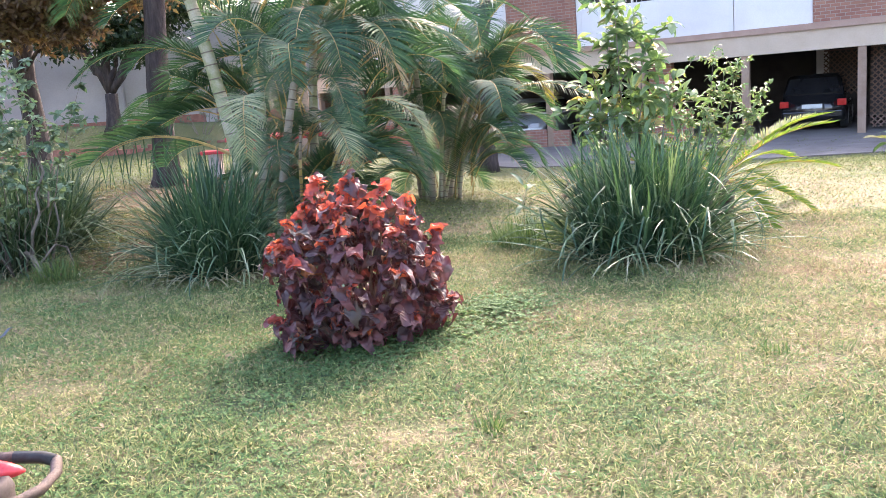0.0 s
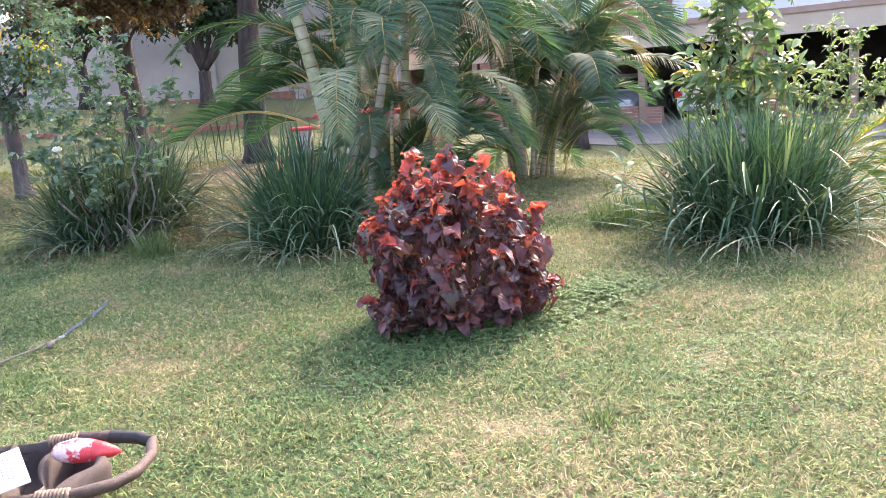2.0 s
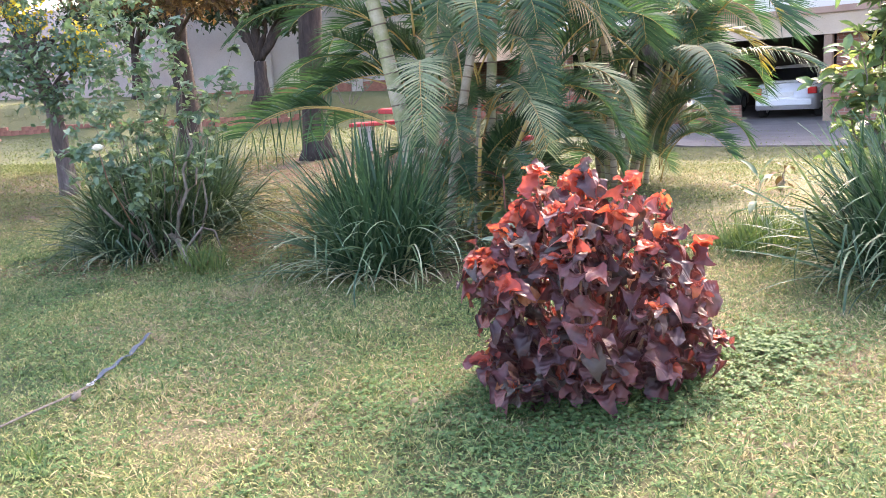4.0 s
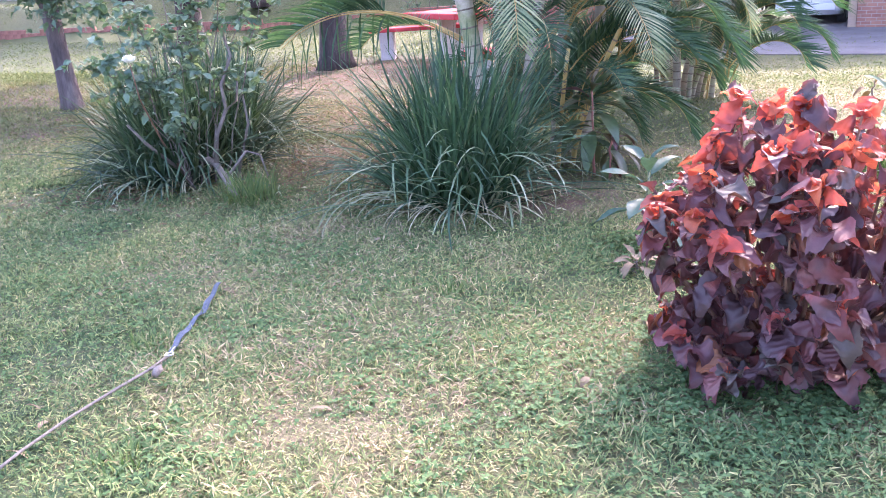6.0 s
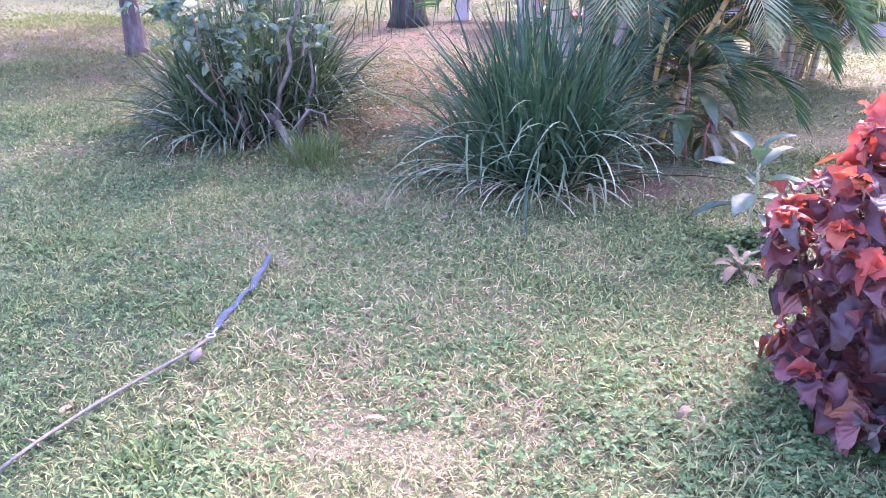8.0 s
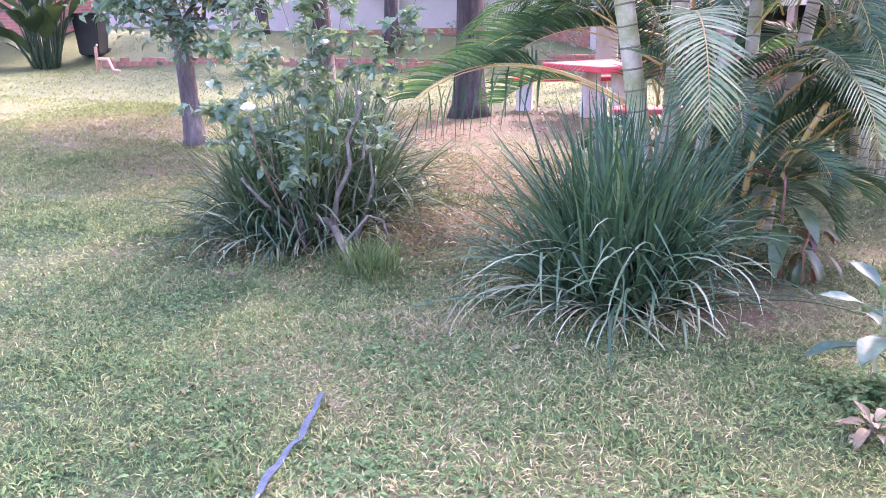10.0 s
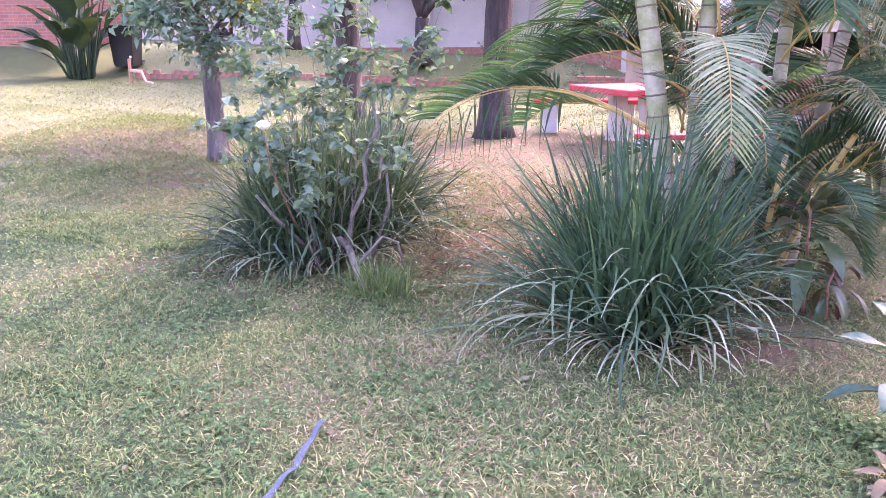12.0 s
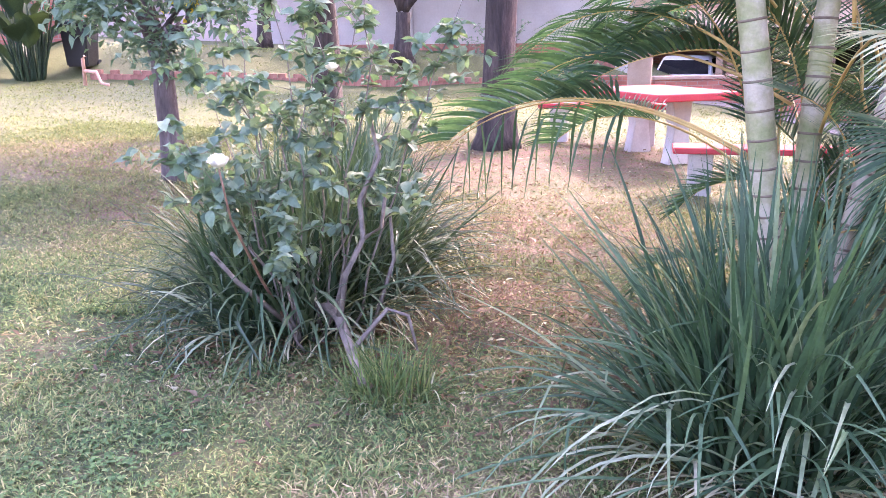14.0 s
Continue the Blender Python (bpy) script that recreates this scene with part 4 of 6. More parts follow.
areca("areca_palm", -0.25, 11.2, P2, F2, "clustered areca palm with many slender stems and yellowing fronds")


# ---- small plants
def rosette(name, x, y, stem_h, leaves, mat, stem_mat, label, category, seed, size, drop=0.0, width=0.3):
    g = random.Random(seed)
    plant = thing(name, pose(x, y, ground_z(x, y)), label, category)
    top = Vector((g.uniform(-0.04, 0.04), g.uniform(-0.04, 0.04), stem_h))
    v, f = tube(curve_pts((0, 0, -0.02), top, 0.0, 6, 0.03, seed), [0.011 - 0.0009 * i for i in range(7)], 7)
    child("stem", mesh_from("stem", v, f, stem_mat), plant)
    ms = [leaf_mesh("leaf", mat, size, size * width, 0.35, 0.5 + 0.35 * i + drop, 9, 0.0, seed + i, 0.5, 0.03) for i in range(3)]
    for i in range(leaves):
        t = i / max(1, leaves - 1)
        a = i * 2.4 + g.uniform(-0.2, 0.2)
        e = 1.05 - 1.25 * t - drop * 0.6 * t
        d = Vector((math.cos(a) * math.cos(e), math.sin(a) * math.cos(e), math.sin(e)))
        child("leaf", g.choice(ms), plant, aim(top * (1 - 0.6 * t), d, 0, g.uniform(0.75, 1.05) * (0.75 + 0.4 * min(1, t * 2))))
    return plant


rosette("seedling", -0.95, 6.24, 0.42, 11, M_BLUE_LEAF, M_STEM_GREEN, "young broad-leaved seedling with glossy blue-green leaves", "seedling", 5, 0.25, 0.05, 0.38)
rosette("seedling", 0.62, 7.7, 0.5, 12, M_ROSE_LEAF, M_STEM_GREEN, "slender seedling with narrow green leaves in the grass", "seedling", 15, 0.24, 0.1, 0.26)
rosette("cordyline", -1.2, 7.82, 0.6, 20, M_TI_LEAF, M_CANE, "cordyline with reddish cane and drooping broad leaves", "cordyline", 25, 0.37, 0.35, 0.28)
rosette("cordyline", -1.1, 7.72, 0.32, 9, M_TI_LEAF, M_CANE, "low cordyline shoot with red-tinged leaves", "cordyline", 26, 0.24, 0.9, 0.24)
rosette("lily_plant", 7.85, 15.6, 0.3, 9, M_BRIGHT_LEAF, M_STEM_GREEN, "small broad-leaved plant beside the driveway", "plant", 35, 0.5, 0.0, 0.4)
rosette("withered_plant", -1.03, 5.82, 0.06, 16, M_FALLEN, M_TWIG, "small withered plant with curled grey-brown leaves", "plant", 38, 0.13, 0.3, 0.35)
rosette("withered_plant", 1.3, 10.2, 0.22, 9, M_FALLEN, M_TWIG, "small half-withered plant on the lawn", "plant", 37, 0.2, 0.5, 0.3)


def weeds(name, label, cx, cy, rx, ry, count, seed, size=0.018, hi=0.05, loose=False):
    """Low clover-like ground cover as one mesh."""
    g = random.Random(seed)
    ms = [simple_leaf("clover", M_WEED, size * 1.15, size * (0.9 + 0.2 * i)) for i in range(2)]
    placed = []
    for i in range(count):
        r, a = abs(g.gauss(0, 0.52)), g.uniform(0, 2 * math.pi)
        if loose:
            r = 1.6 * math.sqrt(g.random())
        x, y = cx + rx * r * math.cos(a), cy + ry * r * math.sin(a)
        if loose and noise.noise(Vector((x * 1.7, y * 1.7, 3))) + 0.6 * noise.noise(Vector((x * 5, y * 5, 9))) < g.uniform(-0.35, 0.45):
            continue
        z = bumpy(x, y) + g.uniform(0.01, hi) * max(0.35, 1.1 - r * 0.7)
        a0 = g.uniform(0, 6.28)
        for k in range(3):
            d = Vector((math.cos(a0 + 2.09 * k), math.sin(a0 + 2.09 * k), g.uniform(-0.1, 0.5)))
            placed.append((ms[k % 2], aim((x, y, z), d, g.uniform(-0.4, 0.4), g.uniform(0.7, 1.3))))
    return tagged(new(name, merge_leaves(name, M_WEED, placed)), label, "ground cover", kind="stuff")


weeds("clover_patch", "dense low green ground cover under the copperleaf", -0.55, 4.75, 0.95, 0.75, 5500, 3, 0.015)
weeds("clover_patch", "loose bright green weeds in the lawn", 0.3, 5.3, 0.7, 0.8, 1500, 4)
weeds("clover_patch", "scattered weeds in the shaded lawn", -1.4, 4.3, 1.7, 1.3, 12000, 5, 0.016, 0.03, True)
weeds("clover_patch", "scattered weeds in the shaded lawn", -3.6, 5.8, 1.6, 1.4, 12000, 6, 0.017, 0.032, True)
weeds("clover_patch", "scattered weeds in the sunny lawn", 0.9, 3.9, 1.6, 1.3, 7000, 8, 0.014, 0.025, True)
weeds("clover_patch", "weeds round a seedling", -0.95, 6.2, 0.35, 0.3, 450, 7, 0.02, 0.08)


# ---- leafy shrubs
def leafy_shrub(name, x, y, tips, leaf_mat, leaf_len, per, label, seed, stem_mat=M_TWIG, width=0.42, r0=0.014, spread=0.55, stretch=0.7):
    """Branches from the ground to given tips, set with leaves."""
    g = random.Random(seed)
    z0 = ground_z(x, y)
    shrub = thing(name, pose(x, y, z0), label, "shrub")
    ms = [leaf_mesh("leaf", leaf_mat, leaf_len * (0.85 + 0.15 * i), leaf_len * width, 0.35, 0.4 + 0.3 * i, 6, 0.0, seed + i, 0.45) for i in range(3)]
    rest, made = [], 0
    for num, tip in enumerate(tips):
        tip = Vector(tip)
        root = Vector((tip.x * 0.12 + g.uniform(-0.06, 0.06), tip.y * 0.12 + g.uniform(-0.06, 0.06), -0.03))
        pts = curve_pts(root, tip, 0.05, 9, 0.12, num + seed)
        v, f = tube(pts, [r0 * (1 - 0.8 * i / 9) for i in range(10)], 6)
        twigs = []
        for k in range(9):
            q = pts[g.randint(4, 9)]
            e = q + Vector((g.uniform(-1, 1), g.uniform(-1, 1), g.uniform(-0.2, 0.9))) * spread * 0.45
            tw = curve_pts(q, e, 0.02, 4, 0.03, k + num)
            tube(tw, [r0 * 0.3 * (1 - 0.15 * i) for i in range(5)], 4, v, f)
            twigs.append(tw)
        child("branch", mesh_from("branch", v, f, stem_mat), shrub)
        for k in range(per):
            if g.random() < 0.3:
                q = pts[g.randint(5, 9)]
            else:
                tw = g.choice(twigs)
                q = tw[g.randint(1, 4)]
            d = Vector((g.gauss(0, 1), g.gauss(0, 1), g.gauss(0.25, 0.6)))
            m = aim(q, d, g.uniform(-0.7, 0.7), g.uniform(0.6, 1.15))
            me = g.choice(ms)
            if made < 150 and k % 6 == 0:
                child("leaf", me, shrub, m)
                made += 1
            else:
                rest.append((me, m))
    child("foliage", merge_leaves("foliage", leaf_mat, rest), shrub, kind="stuff")
    return shrub


leafy_shrub("broad_leaved_shrub", 1.62, 7.75, [(-0.1, -0.1, 1.95), (0.05, 0.1, 1.8), (-0.3, 0, 1.45), (0.3, 0.1, 1.5), (-0.4, 0.1, 1.1), (0.15, -0.15, 1.6), (-0.15, 0.05, 1.65), (0.35, -0.1, 1.15)],
            M_BRIGHT_LEAF, 0.165, 120, "upright broad-leaved shrub with bright green leaves behind a strap-leaved clump", 51)
leafy_shrub("rose_bush", 2.35, 8.0, [(0.1, 0, 1.45), (0.35, 0.05, 1.4), (-0.2, 0.1, 1.3), (0.5, -0.1, 1.15), (0.0, -0.2, 1.1), (0.25, 0.2, 1.35), (0.45, 0.1, 0.95), (-0.3, -0.1, 1.0)],
            M_BRIGHT_LEAF, 0.07, 230, "loose thorny bush with small yellow-green leaves in the sun", 57, r0=0.009)

ROSE = leafy_shrub("rose_bush", -4.15, 7.85, [(-0.25, -0.35, 1.6), (0.3, 0.0, 1.75), (-0.4, 0.05, 1.8), (0.05, 0.1, 1.95), (0.55, 0.1, 1.45), (-0.5, -0.1, 1.3), (-0.45, -0.4, 1.0), (0.1, -0.5, 0.75), (-0.3, 0.25, 2.1), (0.75, 0.2, 1.7), (-0.2, -0.6, 1.0), (0.15, -0.25, 1.55), (0.45, -0.1, 1.95)],
                   M_ROSE_LEAF, 0.08, 190, "tall straggling rose bush with bare grey canes and one white bloom", 63, r0=0.007, width=0.62, spread=0.66)
v, f = tube([(0.5, -0.55, 0.06), (0.36, -0.35, 0.12), (0.2, -0.12, 0.18), (0.1, -0.03, 0.2), (0.02, 0.02, 0.18)], [0.02, 0.024, 0.026, 0.028, 0.024], 8, rough=0.2)
tube([(0.2, -0.12, 0.18), (0.24, -0.12, 0.4), (0.33, -0.1, 0.58), (0.3, -0.06, 0.75), (0.38, 0, 0.95), (0.3, 0.05, 1.2)], [0.02, 0.016, 0.014, 0.013, 0.011, 0.009], 7, v, f, 0.2)
tube([(0.33, -0.1, 0.58), (0.42, -0.1, 0.64), (0.44, -0.08, 0.8)], [0.012, 0.01, 0.008], 6, v, f)
tube([(0.36, -0.35, 0.12), (0.5, -0.25, 0.3), (0.58, -0.2, 0.26), (0.63, -0.22, 0.1)], [0.012, 0.01, 0.009, 0.006], 6, v, f)
tube([(-0.05, -0.1, 0.1), (-0.2, -0.35, 0.4), (-0.28, -0.42, 0.55)], [0.016, 0.013, 0.01], 6, v, f)
tube([(0.3, 0.0, 0.05), (0.42, 0.05, 0.45), (0.4, 0.06, 0.7)], [0.012, 0.01, 0.008], 6, v, f)
child("bare_cane", mesh_from("bare_cane", v, f, M_TWIG), ROSE, label="crooked leafless grey cane")


def bloom(name, mat, size, parent, loc):
    g = random.Random(int(loc[2] * 1000))
    pet = [leaf_mesh("petal", mat, size, size * 1.0, 0.5, -1.5 + 0.5 * i, 5, 0, i, 0.6) for i in range(2)]
    b = thing(name, pose(*loc), "", "")
    b.parent = parent
    for ring, num, e in ((0, 5, 1.4), (1, 6, 1.0), (2, 7, 0.55), (2, 6, 0.1)):
        for i in range(num):
            a = 2 * math.pi * (i + 0.5 * ring) / num
            d = Vector((math.cos(a) * math.cos(e), math.sin(a) * math.cos(e), math.sin(e)))
            child("petal", pet[i % 2], b, aim((0, 0, 0), d, g.uniform(-0.2, 0.2), 0.7 + 0.15 * ring))
    return b


bloom("flower", M_WHITE_PETAL, 0.06, ROSE, (0.02, -0.77, 1.0))
v, f = tube([(0.02, -0.77, 0.99), (-0.05, -0.6, 0.75), (-0.1, -0.3, 0.4), (-0.05, -0.05, 0.0)], [0.004, 0.005, 0.007, 0.01], 6)
child("flower_stalk", mesh_from("flower_stalk", v, f, M_STEM_RED), ROSE)
bloom("flower", M_WHITE_PETAL, 0.04, ROSE, (0.3, -0.3, 1.35))


def cycad(x, y, label):
    plant = thing("cycad", pose(x, y, ground_z(x, y)), label, "cycad")
    v, f = tube([(0, 0, -0.03), (0, 0, 0.2), (0, 0, 0.34)], [0.13, 0.14, 0.08], 12, rough=0.3)
    child("trunk", mesh_from("trunk", v, f, M_BARK), plant)
    ms = [frond_mesh("frond", M_CYCAD, 1.1, 46 - 22 * i, 0 - 22 * i, 0.15, 70 + i, 34, 0.1, 0.25) for i in range(3)]
    g = random.Random(2)
    for i in range(22):
        child("frond", ms[i % 3], plant, pose(0, 0, 0.3, 0, 0, i * 137.5 + g.uniform(-10, 10)) @ Matrix.Scale(g.uniform(0.8, 1.15), 4))
    return plant


cycad(2.55, 8.3, "cycad with stiff yellow-green feathery fronds in the sun")


# ---- trees
def tree(name, x, y, trunk_pts, radii, clumps, leaf_mat, leaf_len, per, label, seed, bark=M_BARK, thick=1.0, flowers=None):
    """A tapered trunk, limbs to every clump, and clumps of many small leaves."""
    g = random.Random(seed)
    t = thing(name, pose(x, y, ground_z(x, y)), label, "tree")
    v, f = tube([(px, py, pz - 0.05) for px, py, pz in trunk_pts], radii, 14, rough=0.35, seed=seed)
    child("trunk", mesh_from("trunk", v, f, bark), t)
    ms = [simple_leaf("tree_leaf", leaf_mat, leaf_len * (0.8 + 0.2 * i), leaf_len * 0.52) for i in range(3)]
    placed, petals = [], []
    pm = simple_leaf("petal", M_YELLOW, 0.05, 0.045)
    for k, (cx, cy, cz, rx, rz) in enumerate(clumps):
        c = Vector((cx, cy, cz))
        start = min((Vector(p) for p in trunk_pts), key=lambda p: (p - c).length + 1.2 * max(0, p.z - c.z))
        pts = curve_pts(start, c, 0.15, 7, 0.25, k + seed)
        rr = min(radii[-1] * 0.9, (0.03 + 0.02 * rx) * thick)
        lv, lf = tube(pts, [rr * (1 - 0.75 * i / 7) for i in range(8)], 7, rough=0.2)
        for q in range(6):
            e = c + Vector((g.gauss(0, 0.5) * rx, g.gauss(0, 0.5) * rx, g.gauss(0, 0.5) * rz))
            tube(curve_pts(pts[5], e, 0.05, 4, 0.1, q), [rr * 0.25 * (1 - 0.2 * i) for i in range(5)], 5, lv, lf)
        child("limb", mesh_from("limb", lv, lf, bark), t)
        sub = [c + Vector((g.gauss(0, 0.48) * rx, g.gauss(0, 0.48) * rx, g.gauss(0, 0.45) * rz)) for _ in range(max(6, per // 40))]
        for i in range(per):
            s = g.choice(sub)
            p = s + Vector((g.gauss(0, 0.16), g.gauss(0, 0.16), g.gauss(0, 0.13))) * (0.5 + 0.5 * rx)
            d = Vector((g.gauss(0, 1), g.gauss(0, 1), g.gauss(-0.2, 0.7)))
            m = aim(p, d, g.uniform(-1, 1), g.uniform(0.6, 1.3))
            if flowers and k in flowers and g.random() < 0.55:
                petals.append((pm, m))
            else:
                placed.append((g.choice(ms), m))
    child("crown", merge_leaves("crown", leaf_mat, placed), t, kind="stuff")
    if petals:
        child("blossom", merge_leaves("blossom", M_YELLOW, petals), t, label="clusters of yellow blossom", kind="stuff")
    return t


tree("tree", -7.13, 11.0, [(0, 0, 0), (0, 0, 0.15), (-0.02, 0, 0.6), (-0.05, 0, 1.2), (-0.2, 0, 1.7), (-0.5, 0.1, 2.4), (-0.8, 0.2, 3.2)], [0.145, 0.112, 0.098, 0.09, 0.085, 0.075, 0.055],
     [(-0.1, -0.1, 1.75, 0.5, 0.35), (0.45, -0.1, 1.9, 0.5, 0.4), (-0.6, 0, 2.2, 0.6, 0.5), (0.4, 0.2, 2.5, 0.6, 0.4), (-0.9, 0.2, 3.0, 0.8, 0.6), (0.2, 0.3, 3.4, 0.9, 0.6), (0.7, -0.1, 1.5, 0.35, 0.3), (-0.55, -0.3, 1.5, 0.35, 0.22), (0.35, -0.4, 1.25, 0.3, 0.22), (-0.9, -0.2, 1.8, 0.4, 0.25), (0.0, -0.5, 1.6, 0.4, 0.25), (0.0, -0.2, 2.2, 0.22, 0.16), (0.62, -0.2, 1.9, 0.2, 0.16), (0.5, -0.2, 1.65, 0.16, 0.1), (-0.35, -0.2, 2.4, 0.2, 0.16)],
     M_ROSE_LEAF, 0.1, 300, "small tree with a grey trunk and yellow blossom", 71, M_BARK_G, flowers=(11, 12, 13, 14))
# the last four crown clumps are unseen, added to shade the worn earth
tree("tree", -4.66, 13.5, [(0, 0, 0), (0, 0, 0.2), (0.02, 0, 0.8), (0.05, 0, 1.6), (0.15, 0, 2.6), (0.3, 0, 4.0), (0.3, 0.1, 5.5)], [0.33, 0.225, 0.185, 0.172, 0.165, 0.145, 0.1],
     [(-1.2, -1.4, 4.3, 1.3, 0.6), (0.8, -1.0, 4.6, 1.4, 0.7), (-0.3, 0.8, 5.0, 1.5, 0.8), (1.8, 0.6, 4.9, 1.4, 0.8), (0.3, 0, 6.2, 1.6, 0.9), (-1.9, 0.3, 5.2, 1.3, 0.8), (2.8, -0.8, 5.6, 1.3, 0.7), (1.4, -2.2, 5.5, 1.3, 0.7), (2.6, 1.8, 5.0, 1.4, 0.6), (3.6, 2.6, 5.4, 1.4, 0.6), (1.4, 2.8, 5.2, 1.4, 0.6), (-0.2, 3.0, 5.4, 1.4, 0.6)],
     M_DARK_LEAF, 0.13, 700, "tall tree with a dark rough-barked trunk on bare earth, unseen clumps added for shade", 73)
tree("withered_tree", -7.6, 15.3, [(0, 0, 0), (0, 0, 0.3), (0.05, 0, 1.0), (0.0, 0, 2.0), (0.1, 0, 3.2), (0.2, 0, 4.6)], [0.3, 0.22, 0.18, 0.17, 0.15, 0.1],
     [(0.7, -1.6, 2.75, 0.6, 0.3), (1.5, -1.4, 2.65, 0.5, 0.35), (-0.1, -1.5, 2.95, 0.6, 0.35), (1.1, -1.0, 3.2, 0.8, 0.4), (2.4, -0.9, 3.3, 0.7, 0.35), (0.0, -0.6, 3.3, 0.8, 0.4), (0.4, -1.8, 3.05, 0.8, 0.35), (-0.9, -1.5, 3.1, 0.7, 0.4), (1.9, -1.8, 3.1, 0.6, 0.3), (-0.4, 0.2, 4.6, 1.2, 0.7), (1.4, 0.4, 5.0, 1.3, 0.7)],
     M_BROWN_LEAF, 0.12, 2000, "tree with hanging brown withered foliage", 75)
tree("tree", -9.2, 22.7, [(0, 0, 0), (0, 0, 0.3), (0.03, 0, 0.7), (0.05, 0, 1.1)], [0.3, 0.2, 0.17, 0.15],
     [(-1.0, 0, 2.7, 1.1, 0.6), (0.6, 0, 2.5, 0.9, 0.6), (1.6, 0.3, 3.2, 1.1, 0.8), (0, 0.2, 4.8, 1.5, 0.9), (-1.8, 0.3, 4.4, 1.1, 0.7), (2.4, -0.2, 3.4, 0.9, 0.5)],
     M_DARK_LEAF, 0.18, 1900, "dark spreading tree in front of a plastered wall", 77, thick=2.3)
tree("tree", -3.7, 20.3, [(0, 0, 0), (0, 0, 0.3), (0.02, 0, 1.2), (0, 0, 2.4), (0.1, 0, 3.4)], [0.3, 0.23, 0.21, 0.2, 0.15],
     [(-1.0, 0, 4.4, 1.2, 0.7), (0.8, -0.3, 4.6, 1.3, 0.8), (0, 0.5, 5.4, 1.5, 0.9), (1.8, 0.2, 5.2, 1.2, 0.7)],
     M_TREE_LEAF, 0.15, 900, "tree with a pinkish-brown trunk behind the picnic table", 79, M_POST)
tree("tree", 0.6, 19.5, [(0, 0, 0), (0, 0, 0.3), (0.1, 0, 1.2), (-0.1, 0, 2.4), (0.2, 0, 3.6), (0.1, 0, 5)], [0.28, 0.22, 0.18, 0.17, 0.13, 0.1],
     [(-1.3, -0.2, 5.2, 1.3, 0.8), (1.0, 0.2, 5.4, 1.3, 0.8), (0.1, -0.4, 6.4, 1.6, 1.0)],
     M_DARK_LEAF, 0.16, 900, "dark-trunked tree between palms and building", 83)
tree("tree", -13.2, 23.6, [(0, 0, 0), (0, 0, 0.3), (0.03, 0, 0.8), (0.05, 0, 1.3)], [0.25, 0.18, 0.14, 0.12],
     [(-1.0, 0, 2.4, 1.1, 0.6), (0.8, -0.3, 2.2, 1.0, 0.6), (0, 0.2, 3.3, 1.4, 0.8), (1.8, 0.1, 3.0, 1.0, 0.6)],
     M_DARK_LEAF, 0.17, 1300, "low dark bushy tree by the boundary wall", 85, thick=2.0)
leafy_shrub("low_shrub", -6.9, 22.9, [(-0.5, 0, 0.9), (0.4, 0, 1.0), (0.9, 0, 0.8), (0, 0.2, 1.1), (-0.9, 0.1, 0.7)], M_ROSE_LEAF, 0.1, 60, "thin twiggy shrub beyond the brick edging", 87)
leafy_shrub("low_shrub", -4.9, 22.6, [(-0.5, 0, 1.0), (0.4, 0, 1.1), (0.9, 0, 0.7), (0, 0.2, 1.3), (-0.9, 0.1, 0.8)], M_ROSE_LEAF, 0.1, 40, "thin twiggy shrub by a low brick wall", 89)


def strelitzia(x, y, label):
    plant = thing("strelitzia", pose(x, y, ground_z(x, y)), label, "strelitzia")
    g = random.Random(4)
    ms = [leaf_mesh("leaf", M_DARK_LEAF, 1.05, 0.5, 0.35, 0.5 + 0.3 * i, 9, 0.03, i, 0.45) for i in range(3)]
    for i in range(40):
        a = i * 2.4
        h = g.uniform(0.35, 2.2)
        out = g.uniform(0.15, 0.75)
        root = Vector((0.25 * math.cos(a), 0.25 * math.sin(a), -0.05))
        top = Vector((out * math.cos(a), out * math.sin(a), h))
        pts = curve_pts(root, top, 0.05, 6)
        v, f = tube(pts, [0.03 - 0.003 * k for k in range(7)], 6)
        stalk = child("leaf_stalk", mesh_from("leaf_stalk", v, f, M_DARK_LEAF), plant)
        d = (pts[-1] - pts[-2]).normalized() + Vector((math.cos(a), math.sin(a), 0)) * 0.4
        child("leaf", ms[i % 3], stalk, aim(top, d, g.uniform(-0.5, 0.5), g.uniform(0.8, 1.2)))
    return plant


strelitzia(-16.4, 19.2, "large clump of strelitzia with broad dark leaves")


# ---- far setting: boundary wall, red brick building, edging
def facing(ax, ay, bx, by):
    return math.degrees(math.atan2(by - ay, bx - ax)), math.hypot(bx - ax, by - ay)


def wall_run(name, ax, ay, bx, by, z0, z1, thick, mat, label, coping=None):
    yaw, length = facing(ax, ay, bx, by)
    ob = thing(name, pose(ax, ay, 0, 0, 0, yaw), label, "wall", kind="structure")
    part("wall_body", box_bm(0, length, 0, thick, z0, z1, 0.01), mat, ob)
    if coping:
        part("coping", box_bm(-0.03, length + 0.03, -0.04, thick + 0.04, z1, z1 + 0.07, 0.01), coping, ob)
    return ob, length


wb, wlen = wall_run("boundary_wall", -23, 27.6, -4.2, 25.4, 0.2, 4.2, 0.23, M_GREYWALL, "pale grey plastered boundary wall with pilasters", M_CONCRETE)
for i in range(7):
    part("pilaster", box_bm(1 + i * 2.9, 1.35 + i * 2.9, -0.14, -0.003, 0.2, 4.1, 0.012), M_GREYWALL, wb)
part("plinth", box_bm(0, wlen, -0.1, -0.004, 0.2, 1.28, 0.01), M_LOOSE, wb, "low brick plinth")
rb, rlen = wall_run("brick_house_wall", -26, 18.2, -16.9, 21.6, 0.3, 4.2, 0.25, M_REDBRICK, "red brick house wall with a darker base")
